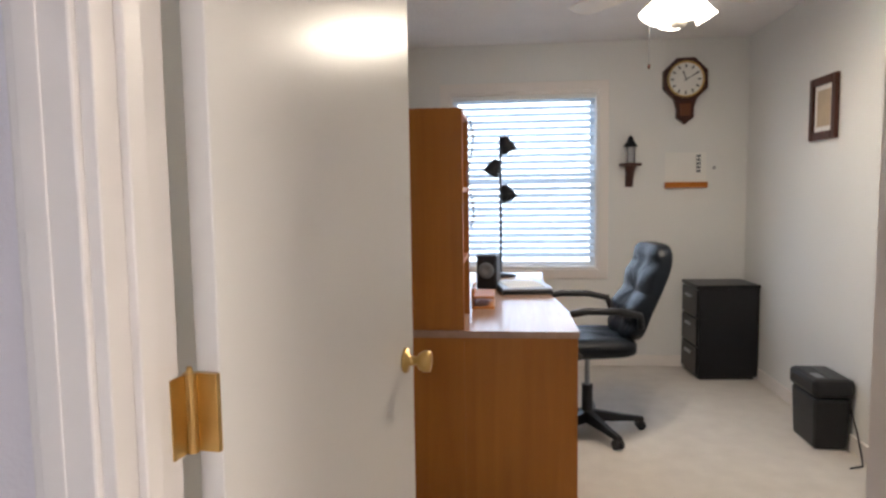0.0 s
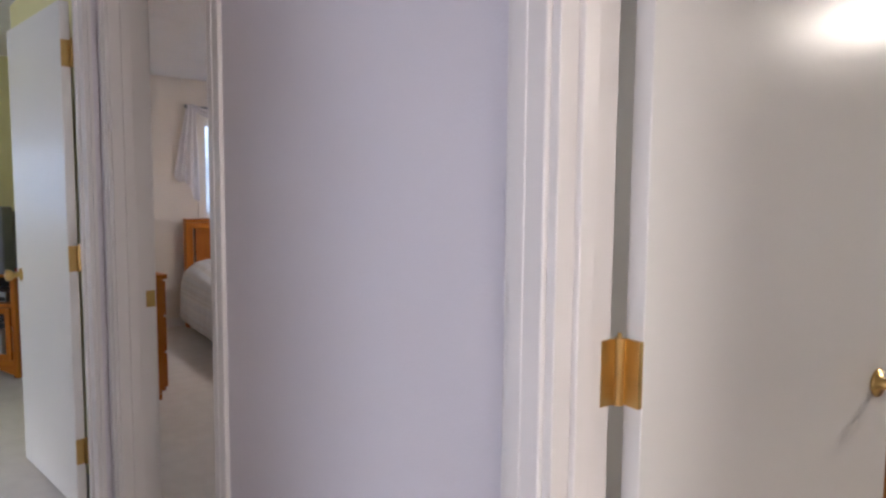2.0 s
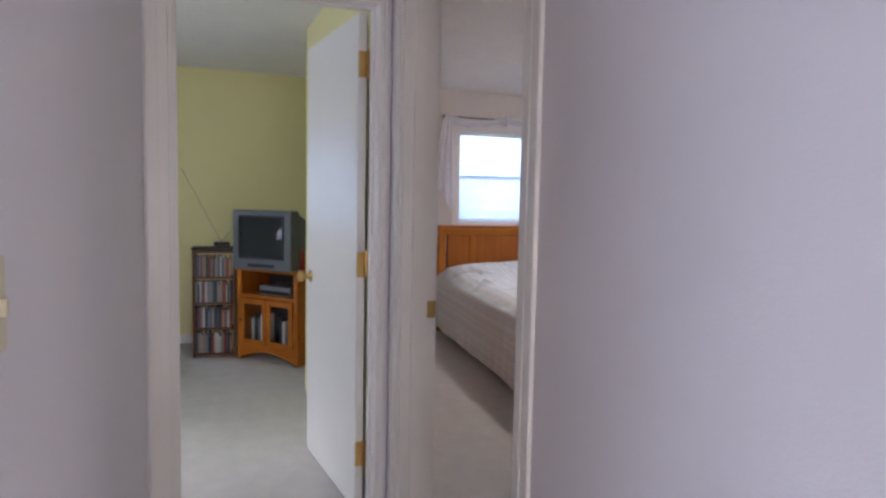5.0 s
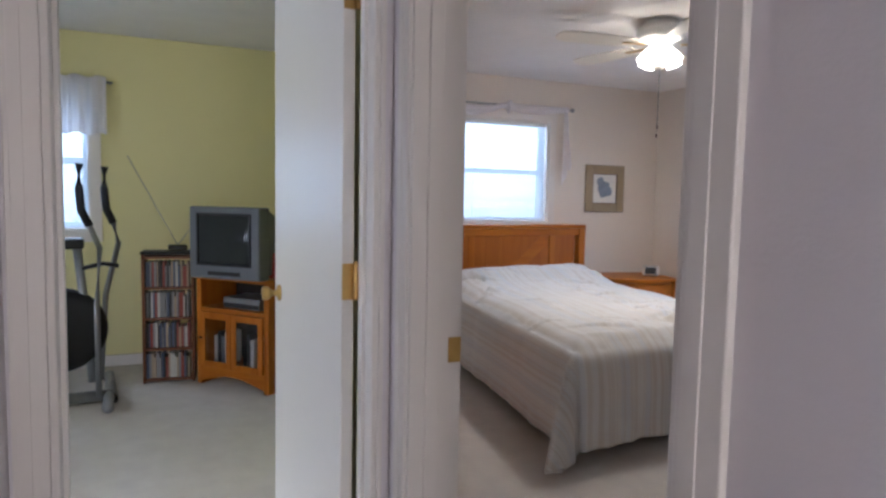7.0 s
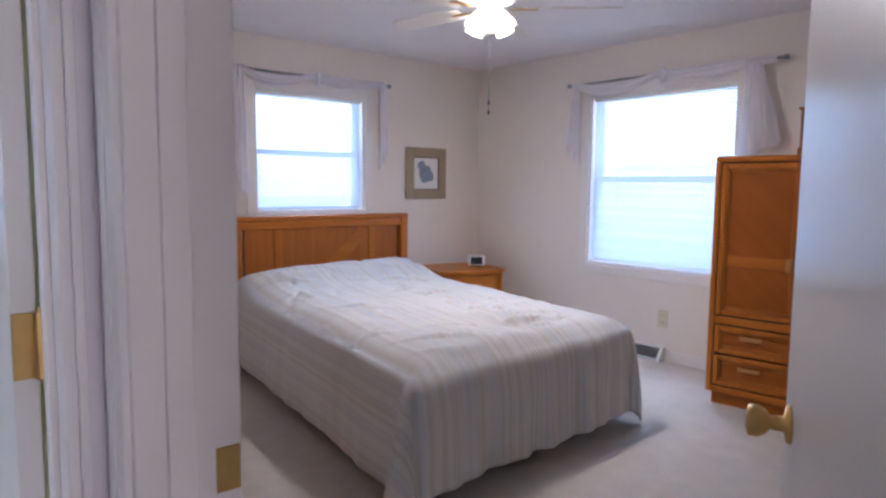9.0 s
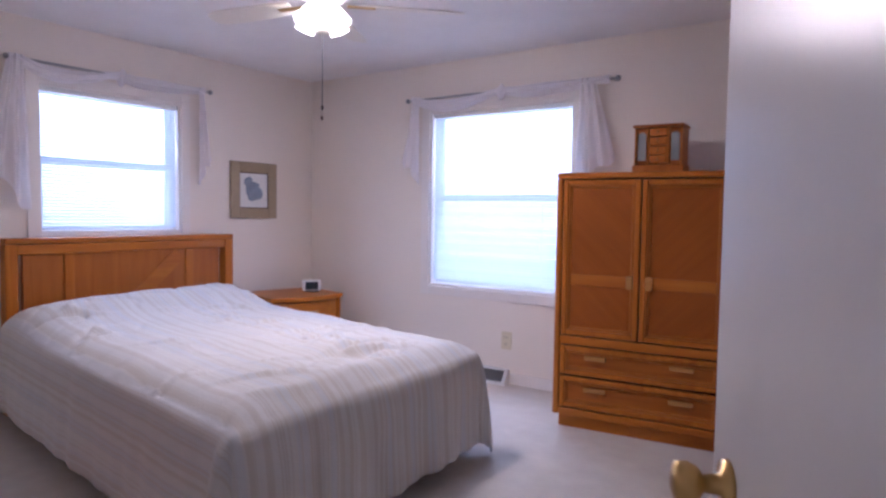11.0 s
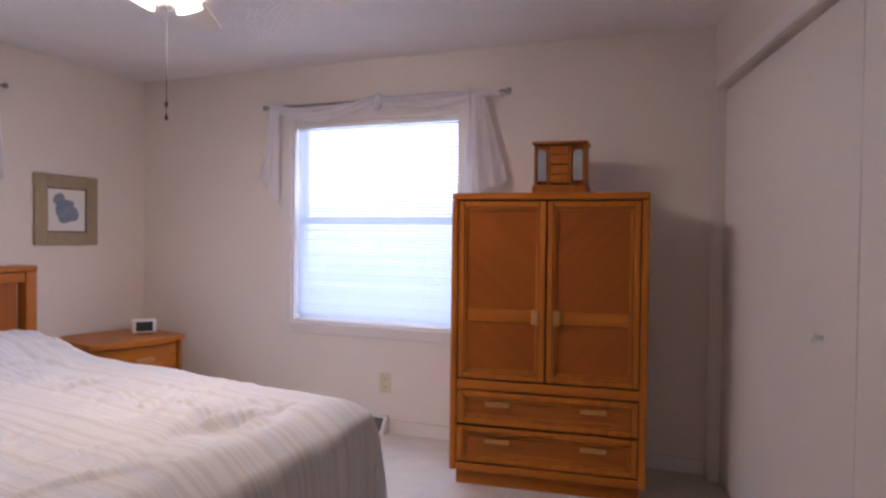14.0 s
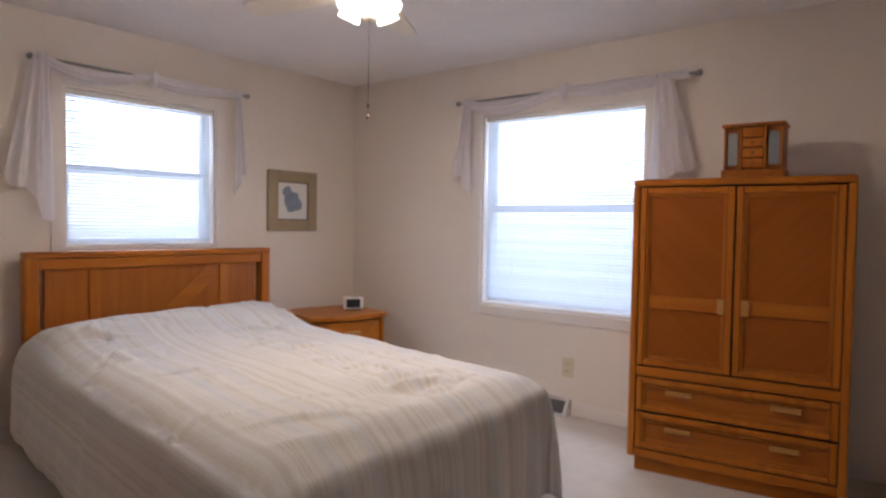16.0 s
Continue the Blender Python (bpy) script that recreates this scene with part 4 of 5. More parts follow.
def desk():
    d = thing("desk", (0.11, 2.335, 0), "cherry veneer desk with a tall hutch along its back", "desk")
    box("end_panel", -0.53, 0.46, 0.0, 0.03, 0, 0.725, M_CHERRY, d, 0.002)
    box("end_panel", -0.53, 0.42, 1.90, 1.93, 0, 0.725, M_CHERRY, d, 0.002)
    bm = bmesh.new()
    pts = [(-0.53, -0.012), (0.465, -0.012), (0.462, 0.45), (0.42, 0.85), (0.385, 1.15), (0.41, 1.95), (-0.53, 1.95)]
    f = bm.faces.new([bm.verts.new((x, y, 0.725)) for x, y in pts])
    ex = bmesh.ops.extrude_face_region(bm, geom=[f])
    bmesh.ops.translate(bm, vec=(0, 0, 0.028), verts=[v for v in ex["geom"] if isinstance(v, bmesh.types.BMVert)])
    # Top colour carries a painted window sheen besides its real gloss.
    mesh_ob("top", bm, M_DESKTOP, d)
    box("back", -0.525, -0.51, 0.03, 1.90, 0.1, 0.725, M_CHERRY, d)
    box("pedestal", -0.30, 0.36, 0.04, 0.45, 0.05, 0.72, M_CHERRY, d, 0.003)
    # hutch
    for y in (-0.003, 0.36):
        box("hutch_side", -0.24, 0.0, y, y + 0.025, 0.754, 1.655, M_CHERRY, d, 0.002)
    box("hutch_lower", -0.24, 0.0, -0.004, -0.0005, 0.0, 0.72, M_CHERRY, d)
    box("hutch_back", -0.255, -0.24, 0.0, 0.385, 0.754, 1.655, M_CHERRY, d)
    for z in (1.02, 1.32, 1.635):
        box("shelf", -0.238, -0.004, 0.026, 0.358, z, z + 0.02, M_CHERRY, d)


desk()


def hutch_top_items():
    t = thing("trim_garland", (-0.02, 2.45, 1.655), "dark lacy runner lying on the hutch top", "runner")

    def f(u, v):
        return Vector((-0.10 + 0.20 * u, -0.06 + 0.28 * v, 0.006 + 0.010 * abs(noise.noise((u * 6, v * 14, 2)))))
    sheet("cloth", f, 16, 40, M_RACK, t, 0.003)
    c = thing("hanging_ornament", (0.125, 2.62, 1.65), "clear bead strand hanging down the hutch edge", "ornament")
    bm = bmesh.new()
    for i in range(24):
        bmesh.ops.create_icosphere(bm, subdivisions=1, radius=0.008, matrix=Matrix.Translation((0.012 * math.sin(i * 0.4), 0.01 * math.sin(i), -0.02 - i * 0.02)))
    tagged(mesh_ob("beads", bm, M_STEEL, c), kind="stuff")


hutch_top_items()


def desk_lamp():
    l = thing("desk_lamp", (0.235, 4.08, 0.753), "black three-headed pole lamp on the desk", "lamp")
    lathe("base", [(0, 0), (0.10, 0), (0.10, 0.012), (0.03, 0.022), (0.008, 0.03), (0.0, 0.03)], (0, 0, 0), M_BLACKM, l)
    tube("pole", [(0, 0, 0.02), (0, 0, 0.93)], 0.008, M_BLACKM, l)
    for z, a, s in ((0.88, 30, 1), (0.73, 200, 1), (0.56, -25, 1)):
        r = Matrix.Rotation(radians(a), 4, "Z")
        tip = Matrix.Translation(r @ Vector((0.045, 0, z))) @ r @ Matrix.Rotation(radians(-28), 4, "Y")
        lathe("head", [(0.0, 0.055), (0.022, 0.052), (0.034, 0.03), (0.045, -0.01), (0.056, -0.05), (0.053, -0.05), (0.03, 0.02), (0, 0.03)], (0, 0, 0), M_BLACKM, l, 18, tip)
        tube("arm", [(0, 0, z + 0.03), r @ Vector((0.045, 0, z + 0.04))], 0.006, M_BLACKM, l)


desk_lamp()


def laptop_like():
    k = thing("laptop", (0.37, 3.45, 0.753), "closed dark laptop with papers on the desk", "laptop", turn=8)
    box("body", -0.14, 0.14, -0.18, 0.18, 0.0, 0.022, M_BLACK, k, 0.006)
    box("lid", -0.14, 0.14, -0.18, 0.18, 0.023, 0.034, M_STEEL, k, 0.005)
    p = thing("papers", (0.36, 3.46, 0.787), "white paper sheets lying on the laptop", "papers", turn=14)
    box("sheet", -0.10, 0.10, -0.14, 0.14, 0, 0.004, M_PAPER, p)
    s = thing("desk_speaker", (0.17, 3.55, 0.753), "black desk speaker beside the hutch", "speaker", turn=-10)
    box("cabinet", -0.06, 0.06, -0.07, 0.07, 0.0, 0.20, M_BLACK, s, 0.012)
    lathe("cone", [(0.0, 0.0), (0.02, 0.004), (0.045, 0.012), (0.048, 0.0)], (0.0, -0.072, 0.11), M_GREYP, s, 20, Matrix.Rotation(radians(90), 4, "X"))
    b = thing("wooden_tray", (0.16, 2.95, 0.753), "dark red wooden letter tray on the desk", "tray")
    for z in (0.0, 0.05):
        box("shelf", -0.05, 0.06, -0.12, 0.12, z, z + 0.012, M_CHERRY, b, 0.002)
    box("end", -0.05, -0.038, -0.12, 0.12, 0.0, 0.10, M_CHERRY, b)


laptop_like()


def office_chair():
    c = thing("office_chair", (0.715, 3.27, 0), "black leather swivel office chair on a five-star base", "chair", turn=188)
    # local +x is the front
    for i in range(5):
        a = radians(35 + 72 * i)
        r = Matrix.Rotation(a, 4, "Z")
        bm = bmesh.new()
        vs = []
        for x, w, z0, z1 in ((0.02, 0.035, 0.06, 0.12), (0.20, 0.024, 0.055, 0.085), (0.31, 0.02, 0.05, 0.07)):
            vs.append([bm.verts.new(r @ Vector(p)) for p in ((x, -w, z0), (x, w, z0), (x, w * 0.6, z1), (x, -w * 0.6, z1))])
        for p, q in zip(vs, vs[1:]):
            for k in range(4):
                bm.faces.new((p[k], p[(k + 1) % 4], q[(k + 1) % 4], q[k]))
        bm.faces.new(vs[0])
        bm.faces.new(vs[-1])
        mesh_ob("base_leg", bm, M_BLACK, c)
        p = r @ Vector((0.295, 0, 0))
        bm = bmesh.new()
        q = r @ Vector((0, 0.012, 0))
        for s in (-1, 1):
            add_cyl(bm, p + q * s * 1.9 + Vector((0, 0, 0.026)), p + q * s * 0.4 + Vector((0, 0, 0.026)), 0.026, seg=14)
        mesh_ob("caster", bm, M_BLACK, c)
    cyl("column", (0, 0, 0.08), (0, 0, 0.26), 0.030, M_BLACK, c)
    cyl("gas_lift", (0, 0, 0.26), (0, 0, 0.42), 0.014, M_STEEL, c)
    box("mechanism", -0.10, 0.10, -0.06, 0.06, 0.41, 0.445, M_BLACK, c, 0.008)

    def seat(u, v):
        th, ph = math.pi * (u - 0.5), 2 * math.pi * v
        def se(a, e):
            return math.copysign(abs(a) ** e, a)
        x, y, z = se(math.cos(th), 0.5) * se(math.cos(ph), 0.4), se(math.cos(th), 0.5) * se(math.sin(ph), 0.4), se(math.sin(th), 0.6)
        pad = 0.010 * math.cos(y * 9) if z > 0 else 0
        return Vector((0.02 + 0.245 * x, 0.245 * y, 0.495 + 0.052 * z + pad - (0.03 * x if x > 0.6 else 0)))
    tagged(sheet("seat", seat, 20, 40, M_LEATHER, c), "padded black leather seat")

    def back(u, v):
        th, ph = math.pi * (u - 0.5), 2 * math.pi * v
        def se(a, e):
            return math.copysign(abs(a) ** e, a)
        y, z, x = se(math.cos(th), 0.5) * se(math.cos(ph), 0.45), se(math.cos(th), 0.5) * se(math.sin(ph), 0.45), se(math.sin(th), 0.6)
        rib = 0.030 * abs(math.sin(z * 5.2)) ** 0.6 - 0.012 * math.exp(-(y / 0.05) ** 2) if x > 0 else 0
        zz = 0.78 + 0.255 * z
        return Vector((-0.215 - 0.13 * (z + 1) * 0.6 + 0.045 * x + rib - 0.015 * math.sin(z * 3), 0.235 * y * (1 - 0.10 * max(0, z)), zz))
    tagged(sheet("backrest", back, 20, 48, M_LEATHER, c), "padded black leather backrest with cross seams")
    for s in (-1, 1):
        tube("armrest", [(-0.21, s * 0.25, 0.62), (-0.19, s * 0.29, 0.69), (-0.08, s * 0.30, 0.715), (0.08, s * 0.30, 0.72), (0.19, s * 0.295, 0.70), (0.235, s * 0.285, 0.64), (0.20, s * 0.27, 0.55), (0.10, s * 0.24, 0.47)], 0.019, M_BLACK, c, 10)


office_chair()


def file_cabinet():
    f = thing("file_cabinet", (1.575, 4.285, 0), "black three-drawer file cabinet in the corner", "cabinet", turn=3)
    box("body", 0.012, 0.415, 0.0, 0.335, 0.02, 0.635, M_BLACKM, f, 0.004)
    box("top", -0.006, 0.42, -0.006, 0.338, 0.635, 0.66, M_BLACKM, f, 0.006)
    box("plinth", 0.02, 0.39, 0.01, 0.32, 0, 0.02, M_BLACK, f)
    for i in range(3):
        z0 = 0.035 + i * 0.20
        d = box("drawer", -0.004, 0.012, 0.008, 0.327, z0, z0 + 0.188, M_BLACKM, f, 0.003)
        tagged(box("handle", -0.018, -0.004, 0.11, 0.23, z0 + 0.125, z0 + 0.145, M_STEEL, d, 0.004), "grey metal pull")


file_cabinet()


def shredder():
    s = thing("paper_shredder", (1.895, 3.19, 0), "black paper shredder bin on the carpet", "shredder")
    bm = bmesh.new()
    add_box(bm, -0.09, 0.09, -0.145, 0.145, 0.0, 0.27, 0.02)
    for v in bm.verts:
        k = 0.9 + 0.1 * v.co.z / 0.27
        v.co.x *= k
        v.co.y *= k
    mesh_ob("bin", bm, M_BLACK, s)
    bm = bmesh.new()
    add_box(bm, -0.10, 0.10, -0.155, 0.155, 0.271, 0.365, 0.025)
    mesh_ob("head", bm, M_BLACK, s)
    box("slot", -0.008, 0.008, -0.12, 0.12, 0.3655, 0.367, M_SCREEN, s)
    box("label", -0.07, -0.03, -0.10, -0.02, 0.3655, 0.367, M_STEEL, s)
    tube("cord", [(0.09, -0.05, 0.30), (0.085, -0.20, 0.12), (0.08, -0.26, 0.02), (0.05, -0.33, 0.006), (-0.02, -0.36, 0.006)], 0.004, M_BLACK, s)


shredder()


def wall_clock():
    c = thing("wall_clock", (1.55, 4.649, 2.10), "dark wooden octagonal wall clock with a pendulum drop", "clock")

    def prism(name, pts, y0, y1, m):
        bm = bmesh.new()
        f = bm.faces.new([bm.verts.new((x, y0, z)) for x, z in pts])
        ex = bmesh.ops.extrude_face_region(bm, geom=[f])
        bmesh.ops.translate(bm, vec=(0, y1 - y0, 0), verts=[v for v in ex["geom"] if isinstance(v, bmesh.types.BMVert)])
        return mesh_ob(name, bm, m, c)
    octo = [(0.165 * math.cos(radians(22.5 + 45 * k)), 0.165 * math.sin(radians(22.5 + 45 * k))) for k in range(8)]
    prism("case", octo, -0.05, -0.001, M_DARKWOOD)
    prism("drop", [(-0.085, -0.12), (0.085, -0.12), (0.06, -0.20), (0.06, -0.27), (0.0, -0.315), (-0.06, -0.27), (-0.06, -0.20)], -0.045, -0.001, M_DARKWOOD)
    prism("drop_glass", [(-0.04, -0.17), (0.04, -0.17), (0.035, -0.255), (-0.035, -0.255)], -0.048, -0.045, M_RACK)
    lathe("bezel", [(0.118, 0.0), (0.128, 0.0), (0.128, 0.010), (0.122, 0.014), (0.116, 0.008)], (0, -0.05, 0), M_BRASS, c, 40, Matrix.Rotation(radians(90), 4, "X"))
    prism("dial", [(0.117 * math.cos(radians(10 * k)), 0.117 * math.sin(radians(10 * k))) for k in range(36)], -0.053, -0.050, M_PAPER)
    bm = bmesh.new()
    for k in range(12):
        r = Matrix.Rotation(radians(30 * k), 4, "Y")
        add_box(bm, -0.005, 0.005, -0.0545, -0.0535, 0.082, 0.106, 0, r)
    mesh_ob("numerals", bm, M_BLACK, c)
    bm = bmesh.new()
    add_box(bm, -0.003, 0.003, -0.0565, -0.0555, -0.015, 0.095, 0, Matrix.Rotation(radians(62), 4, "Y"))
    add_box(bm, -0.004, 0.004, -0.0575, -0.0568, -0.012, 0.062, 0, Matrix.Rotation(radians(-20), 4, "Y"))
    tagged(mesh_ob("clock_arms", bm, M_BLACK, c), "thin black pointers")


wall_clock()


def lantern():
    l = thing("wall_lantern", (1.168, 4.649, 1.50), "dark metal and wood lantern sconce on the office wall", "sconce")
    box("back_plate", -0.028, 0.028, -0.018, -0.001, -0.16, 0.02, M_DARKWOOD, l, 0.005)
    box("bracket", -0.075, 0.075, -0.10, -0.001, -0.01, 0.012, M_DARKWOOD, l, 0.006)
    lathe("cup", [(0, -0.13), (0.02, -0.12), (0.03, -0.05), (0.045, -0.012), (0.0, -0.012)], (0, -0.055, 0), M_DARKWOOD, l, 14)
    for k in range(4):
        a = radians(45 + 90 * k)
        tube("bar", [(0.035 * math.cos(a), -0.055 + 0.035 * math.sin(a), 0.012), (0.035 * math.cos(a), -0.055 + 0.035 * math.sin(a), 0.13)], 0.004, M_BLACKM, l, 6)
    g = lathe("chimney", [(0.028, 0.014), (0.030, 0.07), (0.026, 0.128)], (0, -0.055, 0), M_GLASS, l, 16)
    lathe("roof", [(0.05, 0.13), (0.046, 0.142), (0.022, 0.175), (0.020, 0.195), (0.008, 0.205), (0.0, 0.22)], (0, -0.055, 0), M_BLACKM, l, 16)


lantern()


def note_board():
    n = thing("message_board", (1.57, 4.649, 1.34), "white message sheet over a narrow wooden ledge", "board")
    box("sheet", -0.145, 0.145, -0.006, -0.001, 0.03, 0.245, M_PAPER, n)
    box("ledge", -0.15, 0.15, -0.035, -0.001, -0.012, 0.03, M_OAKH, n, 0.004)
    for k in range(5):
        box("text_bar", 0.075, 0.105, -0.0075, -0.0062, 0.10 + k * 0.027, 0.118 + k * 0.027, M_GREYP, n)
    t = thing("thermostat_pin", (1.77, 4.649, 1.47), "small grey wall hook", "hook")
    lathe("pin", [(0, 0), (0.012, 0), (0.010, 0.010), (0.0, 0.012)], (0, -0.0005, 0), M_STEEL, t, 12, Matrix.Rotation(radians(90), 4, "X"))


note_board()


def portrait(p, w, h):
    box("mount", -w, w, -0.012, -0.003, -h, h, M_PAPER, p)
    box("print", -w * 0.72, w * 0.72, -0.014, -0.012, -h * 0.78, h * 0.78, M_ROSE, p)


framed("picture", (1.999, 3.47, 1.745), -90, 0.30, 0.34, 0.045, M_DARKWOOD, "dark-framed sepia print on the office wall", portrait)

# ---------- green room ----------


def media_stand():
    s = thing("media_stand", (-5.10, 0.21, 0), "honey oak corner media stand with glass doors", "media stand", turn=40)
    # local -y is the front
    w, d = 0.29, 0.36
    box("top", -w - 0.03, w + 0.03, -0.025, d, 0.715, 0.745, M_OAKH, s, 0.006)
    for sx in (-1, 1):
        box("side", sx * w - 0.02, sx * w + 0.02, 0, d - 0.02, 0.0, 0.715, M_OAK, s, 0.004)
    box("shelf", -w + 0.02, w - 0.02, 0.005, d - 0.03, 0.50, 0.525, M_OAKH, s)
    box("bottom", -w + 0.02, w - 0.02, 0.005, d - 0.03, 0.10, 0.125, M_OAKH, s)
    # Back coloured near-black, so the stand's inner shade is painted on.
    box("back", -w + 0.02, w - 0.02, d - 0.035, d - 0.025, 0.10, 0.715, M_DARKVOID, s)
    bm = bmesh.new()
    top = [(-w + 0.02 + (2 * w - 0.04) * k / 10, 0.10) for k in range(11)]
    low = [(x, 0.02 + 0.055 * math.cos((k - 5) / 5 * math.pi / 2)) for k, (x, _) in enumerate(top)]
    vt = [[bm.verts.new((x, y, z)) for x, z in top] for y in (0.0, 0.02)]
    vl = [[bm.verts.new((x, y, z)) for x, z in low] for y in (0.0, 0.02)]
    for k in range(10):
        bm.faces.new((vt[0][k], vt[0][k + 1], vl[0][k + 1], vl[0][k]))
        bm.faces.new((vt[1][k], vl[1][k], vl[1][k + 1], vt[1][k + 1]))
        bm.faces.new((vl[0][k], vl[0][k + 1], vl[1][k + 1], vl[1][k]))
    mesh_ob("apron", bm, M_OAKH, s)
    for x0, x1 in ((-w + 0.022, -0.002), (0.002, w - 0.022)):
        bm = bmesh.new()
        for a, b2, c, e in ((x0, x0 + 0.04, 0.128, 0.497), (x1 - 0.04, x1, 0.128, 0.497), (x0 + 0.04, x1 - 0.04, 0.452, 0.497), (x0 + 0.04, x1 - 0.04, 0.128, 0.168)):
            add_box(bm, a, b2, -0.012, 0.004, c, e, 0.003)
        dr = mesh_ob("door", bm, M_OAK, s)
        g = box("pane", x0 + 0.04, x1 - 0.04, -0.005, -0.002, 0.168, 0.452, M_GLASS, dr)
        g.visible_shadow = False
    tagged(lathe("knob", [(0, 0), (0.005, 0), (0.009, 0.012), (0.0, 0.018)], (-w + 0.035, -0.012, 0.32), M_BLACKM, s, 10, Matrix.Rotation(radians(90), 4, "X")), "small dark knob")
    v = thing("video_player", s.matrix_world @ Vector((0.06, 0.06, 0.525)), "grey video player on the open shelf", "video player", turn=40)
    box("case", -0.17, 0.14, -0.02, 0.20, 0.004, 0.075, M_STEEL, v, 0.004)
    box("front", -0.165, 0.135, -0.024, -0.02, 0.012, 0.04, M_BLACK, v)
    for k in range(7):
        b = thing("video_case", s.matrix_world @ Vector((-0.24 + 0.032 * k + (0.13 if k > 3 else 0), 0.10, 0.125)), "plastic video case behind the glass door", "case", "video cases", 40)
        box("spine", -0.014, 0.014, 0, 0.13, 0, 0.19 + 0.03 * (k % 2), (M_PAPER, M_BLACK, M_GREYP)[k % 3], b, 0.002)
    r = thing("red_cloth", s.matrix_world @ Vector((0.262, 0.10, 0.746)), "small red object on the stand beside the television", "ornament", turn=40)
    lathe("body", [(0, 0), (0.035, 0), (0.042, 0.04), (0.030, 0.10), (0.012, 0.16), (0, 0.165)], (0, 0, 0), M_RED, r, 16)


media_stand()


def television():
    t = thing("television", (-5.02, 0.225, 0.746), "grey tube television on the oak stand", "television", turn=46)
    w = 0.265
    box("front", -w, w, -0.11, 0.0, 0.0, 0.455, M_GREYP, t, 0.012)
    bm = bmesh.new()
    a = [bm.verts.new(p) for p in ((-w + 0.02, 0.0, 0.02), (w - 0.02, 0.0, 0.02), (w - 0.02, 0.0, 0.44), (-w + 0.02, 0.0, 0.44))]
    b = [bm.verts.new(p) for p in ((-w + 0.10, 0.27, 0.04), (w - 0.10, 0.27, 0.04), (w - 0.10, 0.27, 0.36), (-w + 0.10, 0.27, 0.36))]
    for k in range(4):
        bm.faces.new((a[k], a[(k + 1) % 4], b[(k + 1) % 4], b[k]))
    bm.faces.new(b)
    mesh_ob("shell", bm, M_GREYP, t)
    bm = bmesh.new()
    for p0, p1, q0, q1 in ((-0.205, -0.190, 0.085, 0.415), (0.190, 0.205, 0.085, 0.415), (-0.190, 0.190, 0.400, 0.415), (-0.190, 0.190, 0.085, 0.100)):
        add_box(bm, p0, p1, -0.118, -0.108, q0, q1, 0.003)
    mesh_ob("bezel", bm, M_BLACK, t)

    def scr(u, v):
        x, z = -0.19 + 0.38 * u, 0.10 + 0.30 * v
        return Vector((x, -0.1105 - 0.010 * (1 - (2 * u - 1) ** 2) * (1 - (2 * v - 1) ** 2), z))
    tagged(sheet("screen", scr, 12, 12, M_SCREEN, t), "dark curved tube screen")
    box("button_strip", -0.12, 0.12, -0.113, -0.109, 0.025, 0.05, M_BLACK, t)
    a = thing("antenna", (-5.45, -0.10, 0.90), "thin rabbit-ear antenna on the disc rack", "antenna")
    box("foot", -0.05, 0.05, -0.06, 0.06, 0.0, 0.03, M_BLACK, a, 0.008)
    tube("rod", [(0, 0, 0.03), (-0.05, -0.30, 0.62)], 0.0025, M_STEEL, a, 6)
    tube("rod", [(0, 0, 0.03), (-0.02, 0.20, 0.30)], 0.0025, M_STEEL, a, 6)


television()


def disc_rack():
    r = thing("disc_rack", (-5.40, -0.165, 0), "four-tier dark wooden rack full of disc cases", "rack", turn=-8)
    # front faces +x here
    w, h = 0.155, 0.87
    for s in (-1, 1):
        box("side", -0.17, 0.0, s * w - 0.009, s * w + 0.009, 0.0, h, M_RACK, r, 0.003)
    for i in range(5):
        z = 0.012 + i * 0.2075
        box("shelf", -0.168, -0.004, -w + 0.009, w - 0.009, z, z + 0.016, M_RACK, r)
    box("top", -0.175, 0.008, -w - 0.015, w + 0.015, h, h + 0.02, M_BLACK, r, 0.004)
    cols = [mat("disc_case_" + n, c, 0.35, vary=0.15, scale=60) for n, c in (("white", (0.6, 0.6, 0.58)), ("grey", (0.28, 0.28, 0.30)), ("black", (0.03, 0.03, 0.035)), ("red", (0.30, 0.06, 0.05)), ("blue", (0.08, 0.11, 0.2)), ("tan", (0.42, 0.33, 0.24)))]
    for i in range(4):
        z = 0.029 + i * 0.2075
        y = -w + 0.012
        while y < w - 0.03:
            t = random.choice((0.011, 0.014, 0.014, 0.016))
            hh = random.choice((0.14, 0.17, 0.165))
            d = thing("disc_case", r.matrix_world @ Vector((-0.016 - random.uniform(0, 0.02), y, z)), "plastic disc case standing in the rack", "disc case", "disc cases", -8)
            box("case", -0.12, 0, 0.0005, t - 0.0005, 0, hh, random.choice(cols), d)
            y += t


disc_rack()


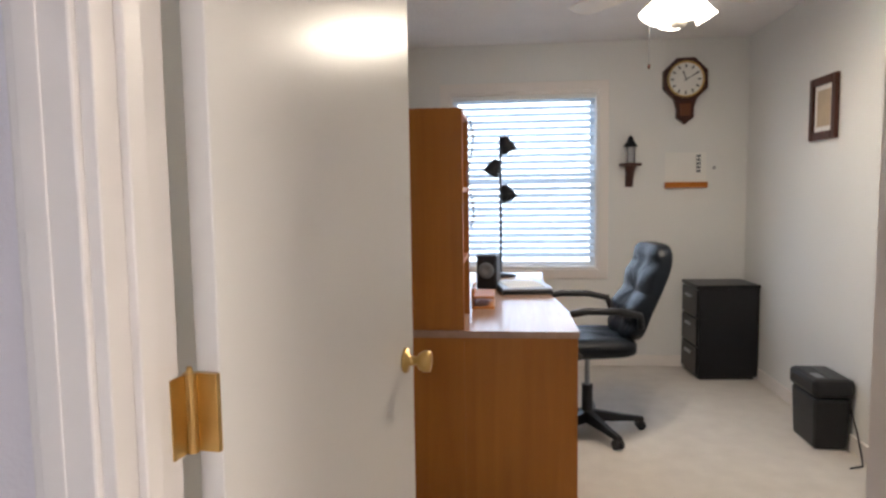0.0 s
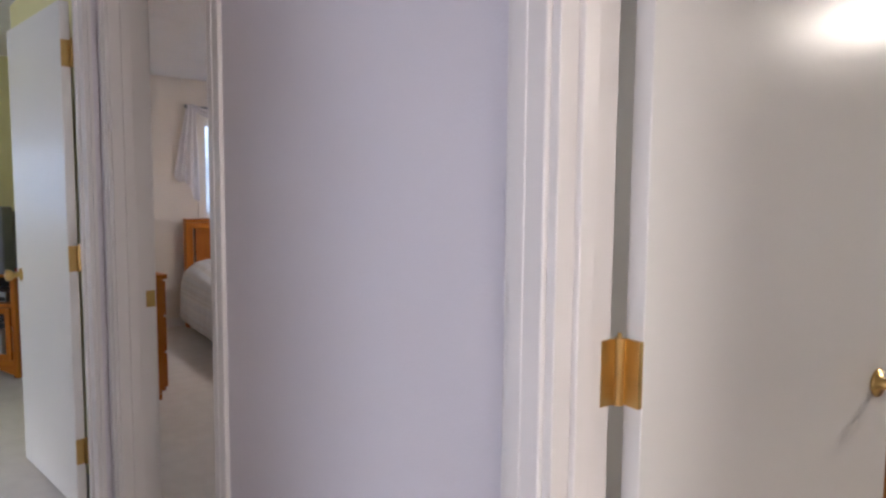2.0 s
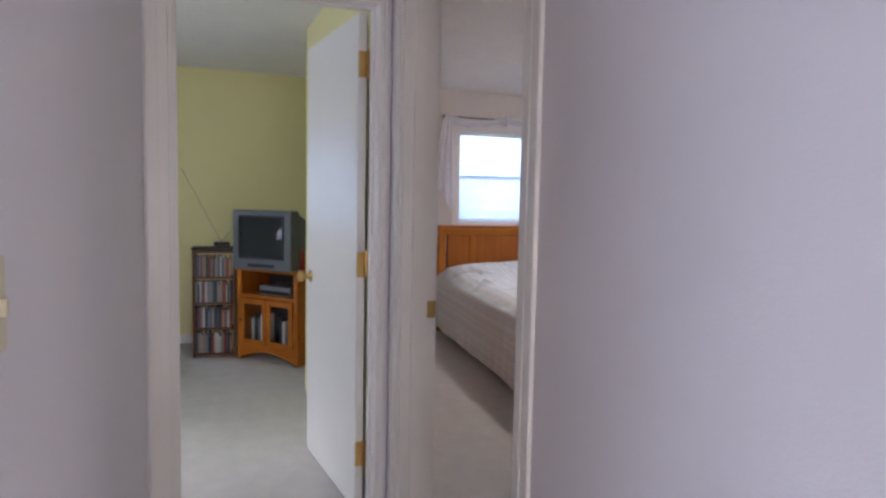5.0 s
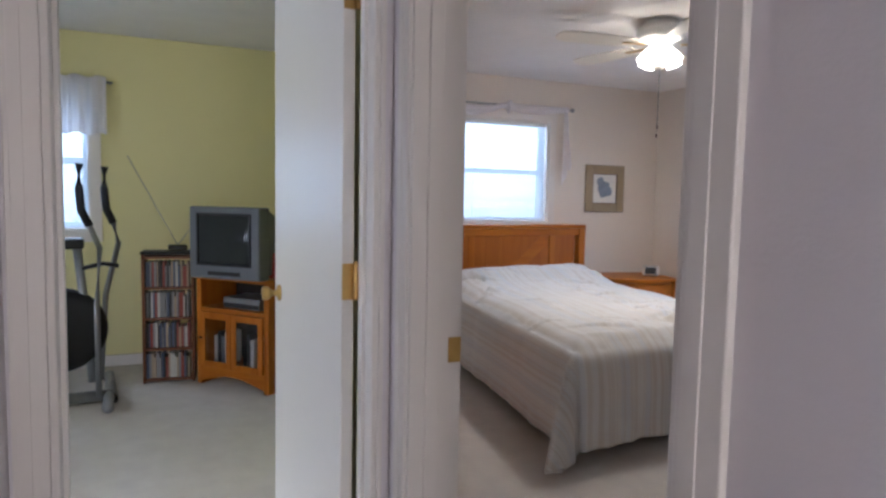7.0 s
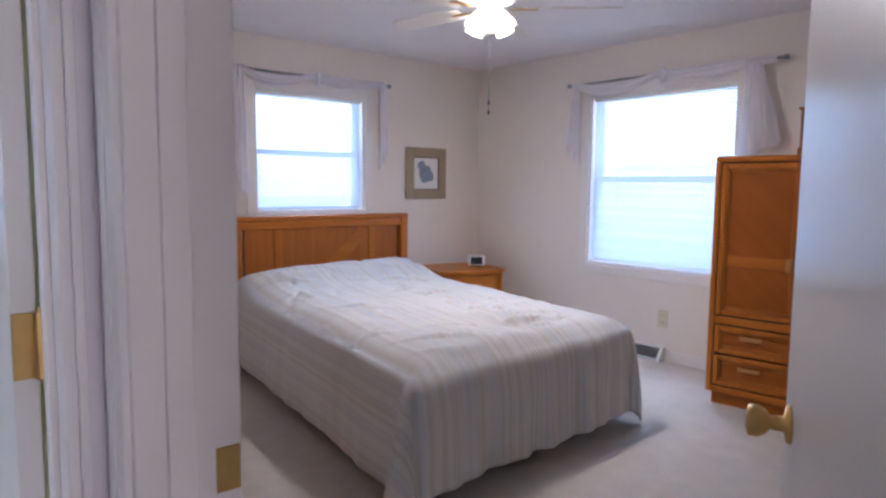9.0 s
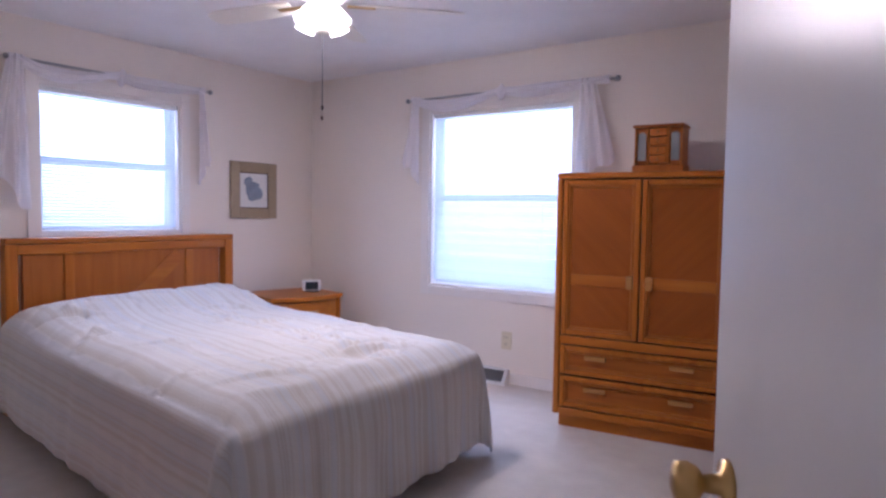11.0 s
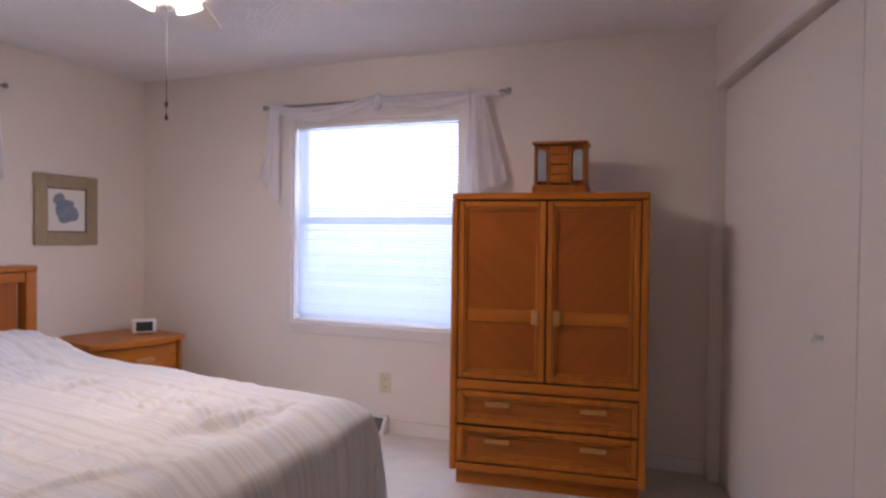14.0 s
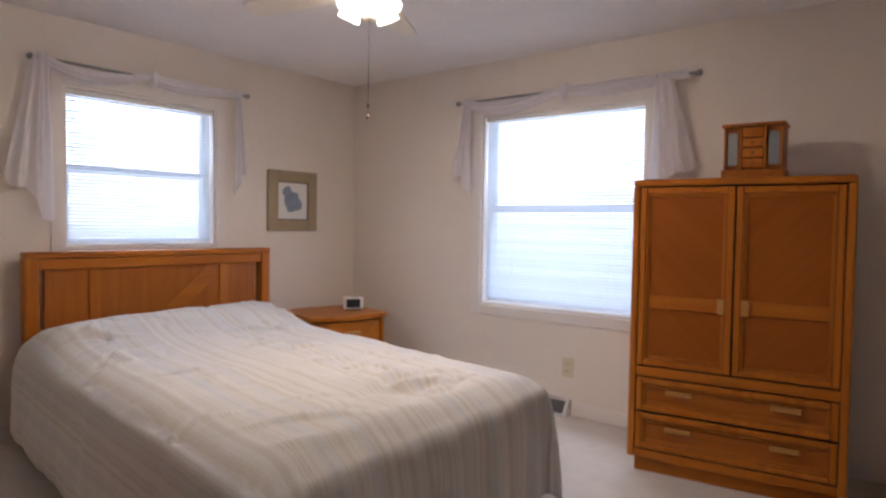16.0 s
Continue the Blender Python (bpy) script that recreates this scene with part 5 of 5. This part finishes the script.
def elliptical():
    e = thing("elliptical_trainer", (-5.35, -0.57, 0), "grey and black elliptical exercise machine by the window", "exercise machine", turn=5)
    # its length runs along local y towards -y; front towards +y... stands side-on
    tube("frame_bar", [(0.30, 0.06, 0.05), (0.30, -1.2, 0.05)], 0.035, M_STEEL, e, 10)
    tube("foot_bar", [(0.02, 0.05, 0.05), (0.58, 0.02, 0.05)], 0.030, M_STEEL, e, 10)
    for x in (-0.20, 0.30):
        bm = bmesh.new()
        add_cyl(bm, (x - 0.035, 0.05, 0.032), (x + 0.035, 0.05, 0.032), 0.032, seg=14)
        mesh_ob("end_cap", bm, M_BLACK, e)
    tube("foot_bar", [(-0.20, 0.05, 0.05), (0.30, 0.05, 0.05)], 0.030, M_STEEL, e, 10)
    wheel = lathe("flywheel", [(0.0, -0.05), (0.20, -0.05), (0.25, -0.04), (0.265, 0.0), (0.25, 0.04), (0.20, 0.05), (0.0, 0.05)], (0.05, -0.22, 0.42), M_BLACK, e, 40, Matrix.Rotation(radians(90), 4, "Y"))
    tagged(wheel, "black round flywheel cover")
    tube("mast", [(0.05, -0.05, 0.08), (0.05, -0.08, 0.5), (0.05, -0.12, 0.95)], 0.026, M_STEEL, e, 10)
    box("console", -0.06, 0.16, -0.24, -0.08, 0.93, 0.99, M_BLACK, e, 0.015, Matrix.Identity(4))
    for x, dy, lean in ((0.34, 0.0, 0.0), (-0.05, 0.14, -0.12)):
        tube("lever", [(x, dy - 0.02 + lean, 0.06), (x, dy - 0.02 + lean * 0.7, 0.62), (x, dy + lean * 0.2, 0.95), (x, dy - 0.05, 1.08)], 0.017, M_STEEL, e, 10)
        g = tube("grip", [(x, dy - 0.05, 1.08), (x, dy - 0.09, 1.17), (x, dy - 0.10, 1.30), (x, dy - 0.095, 1.44)], 0.024, M_BLACK, e, 10)
        tagged(g, "black foam grip")
    box("pedal", 0.14, 0.30, -0.75, -0.35, 0.22, 0.26, M_BLACK, e, 0.015)
    tube("crank", [(0.12, -0.22, 0.42), (0.22, -0.30, 0.30), (0.22, -0.55, 0.24)], 0.015, M_STEEL, e, 8)
    tube("handle_bar", [(0.05, -0.10, 0.80), (0.16, 0.02, 0.84), (0.22, 0.10, 0.83)], 0.013, M_BLACKM, e, 8)


elliptical()
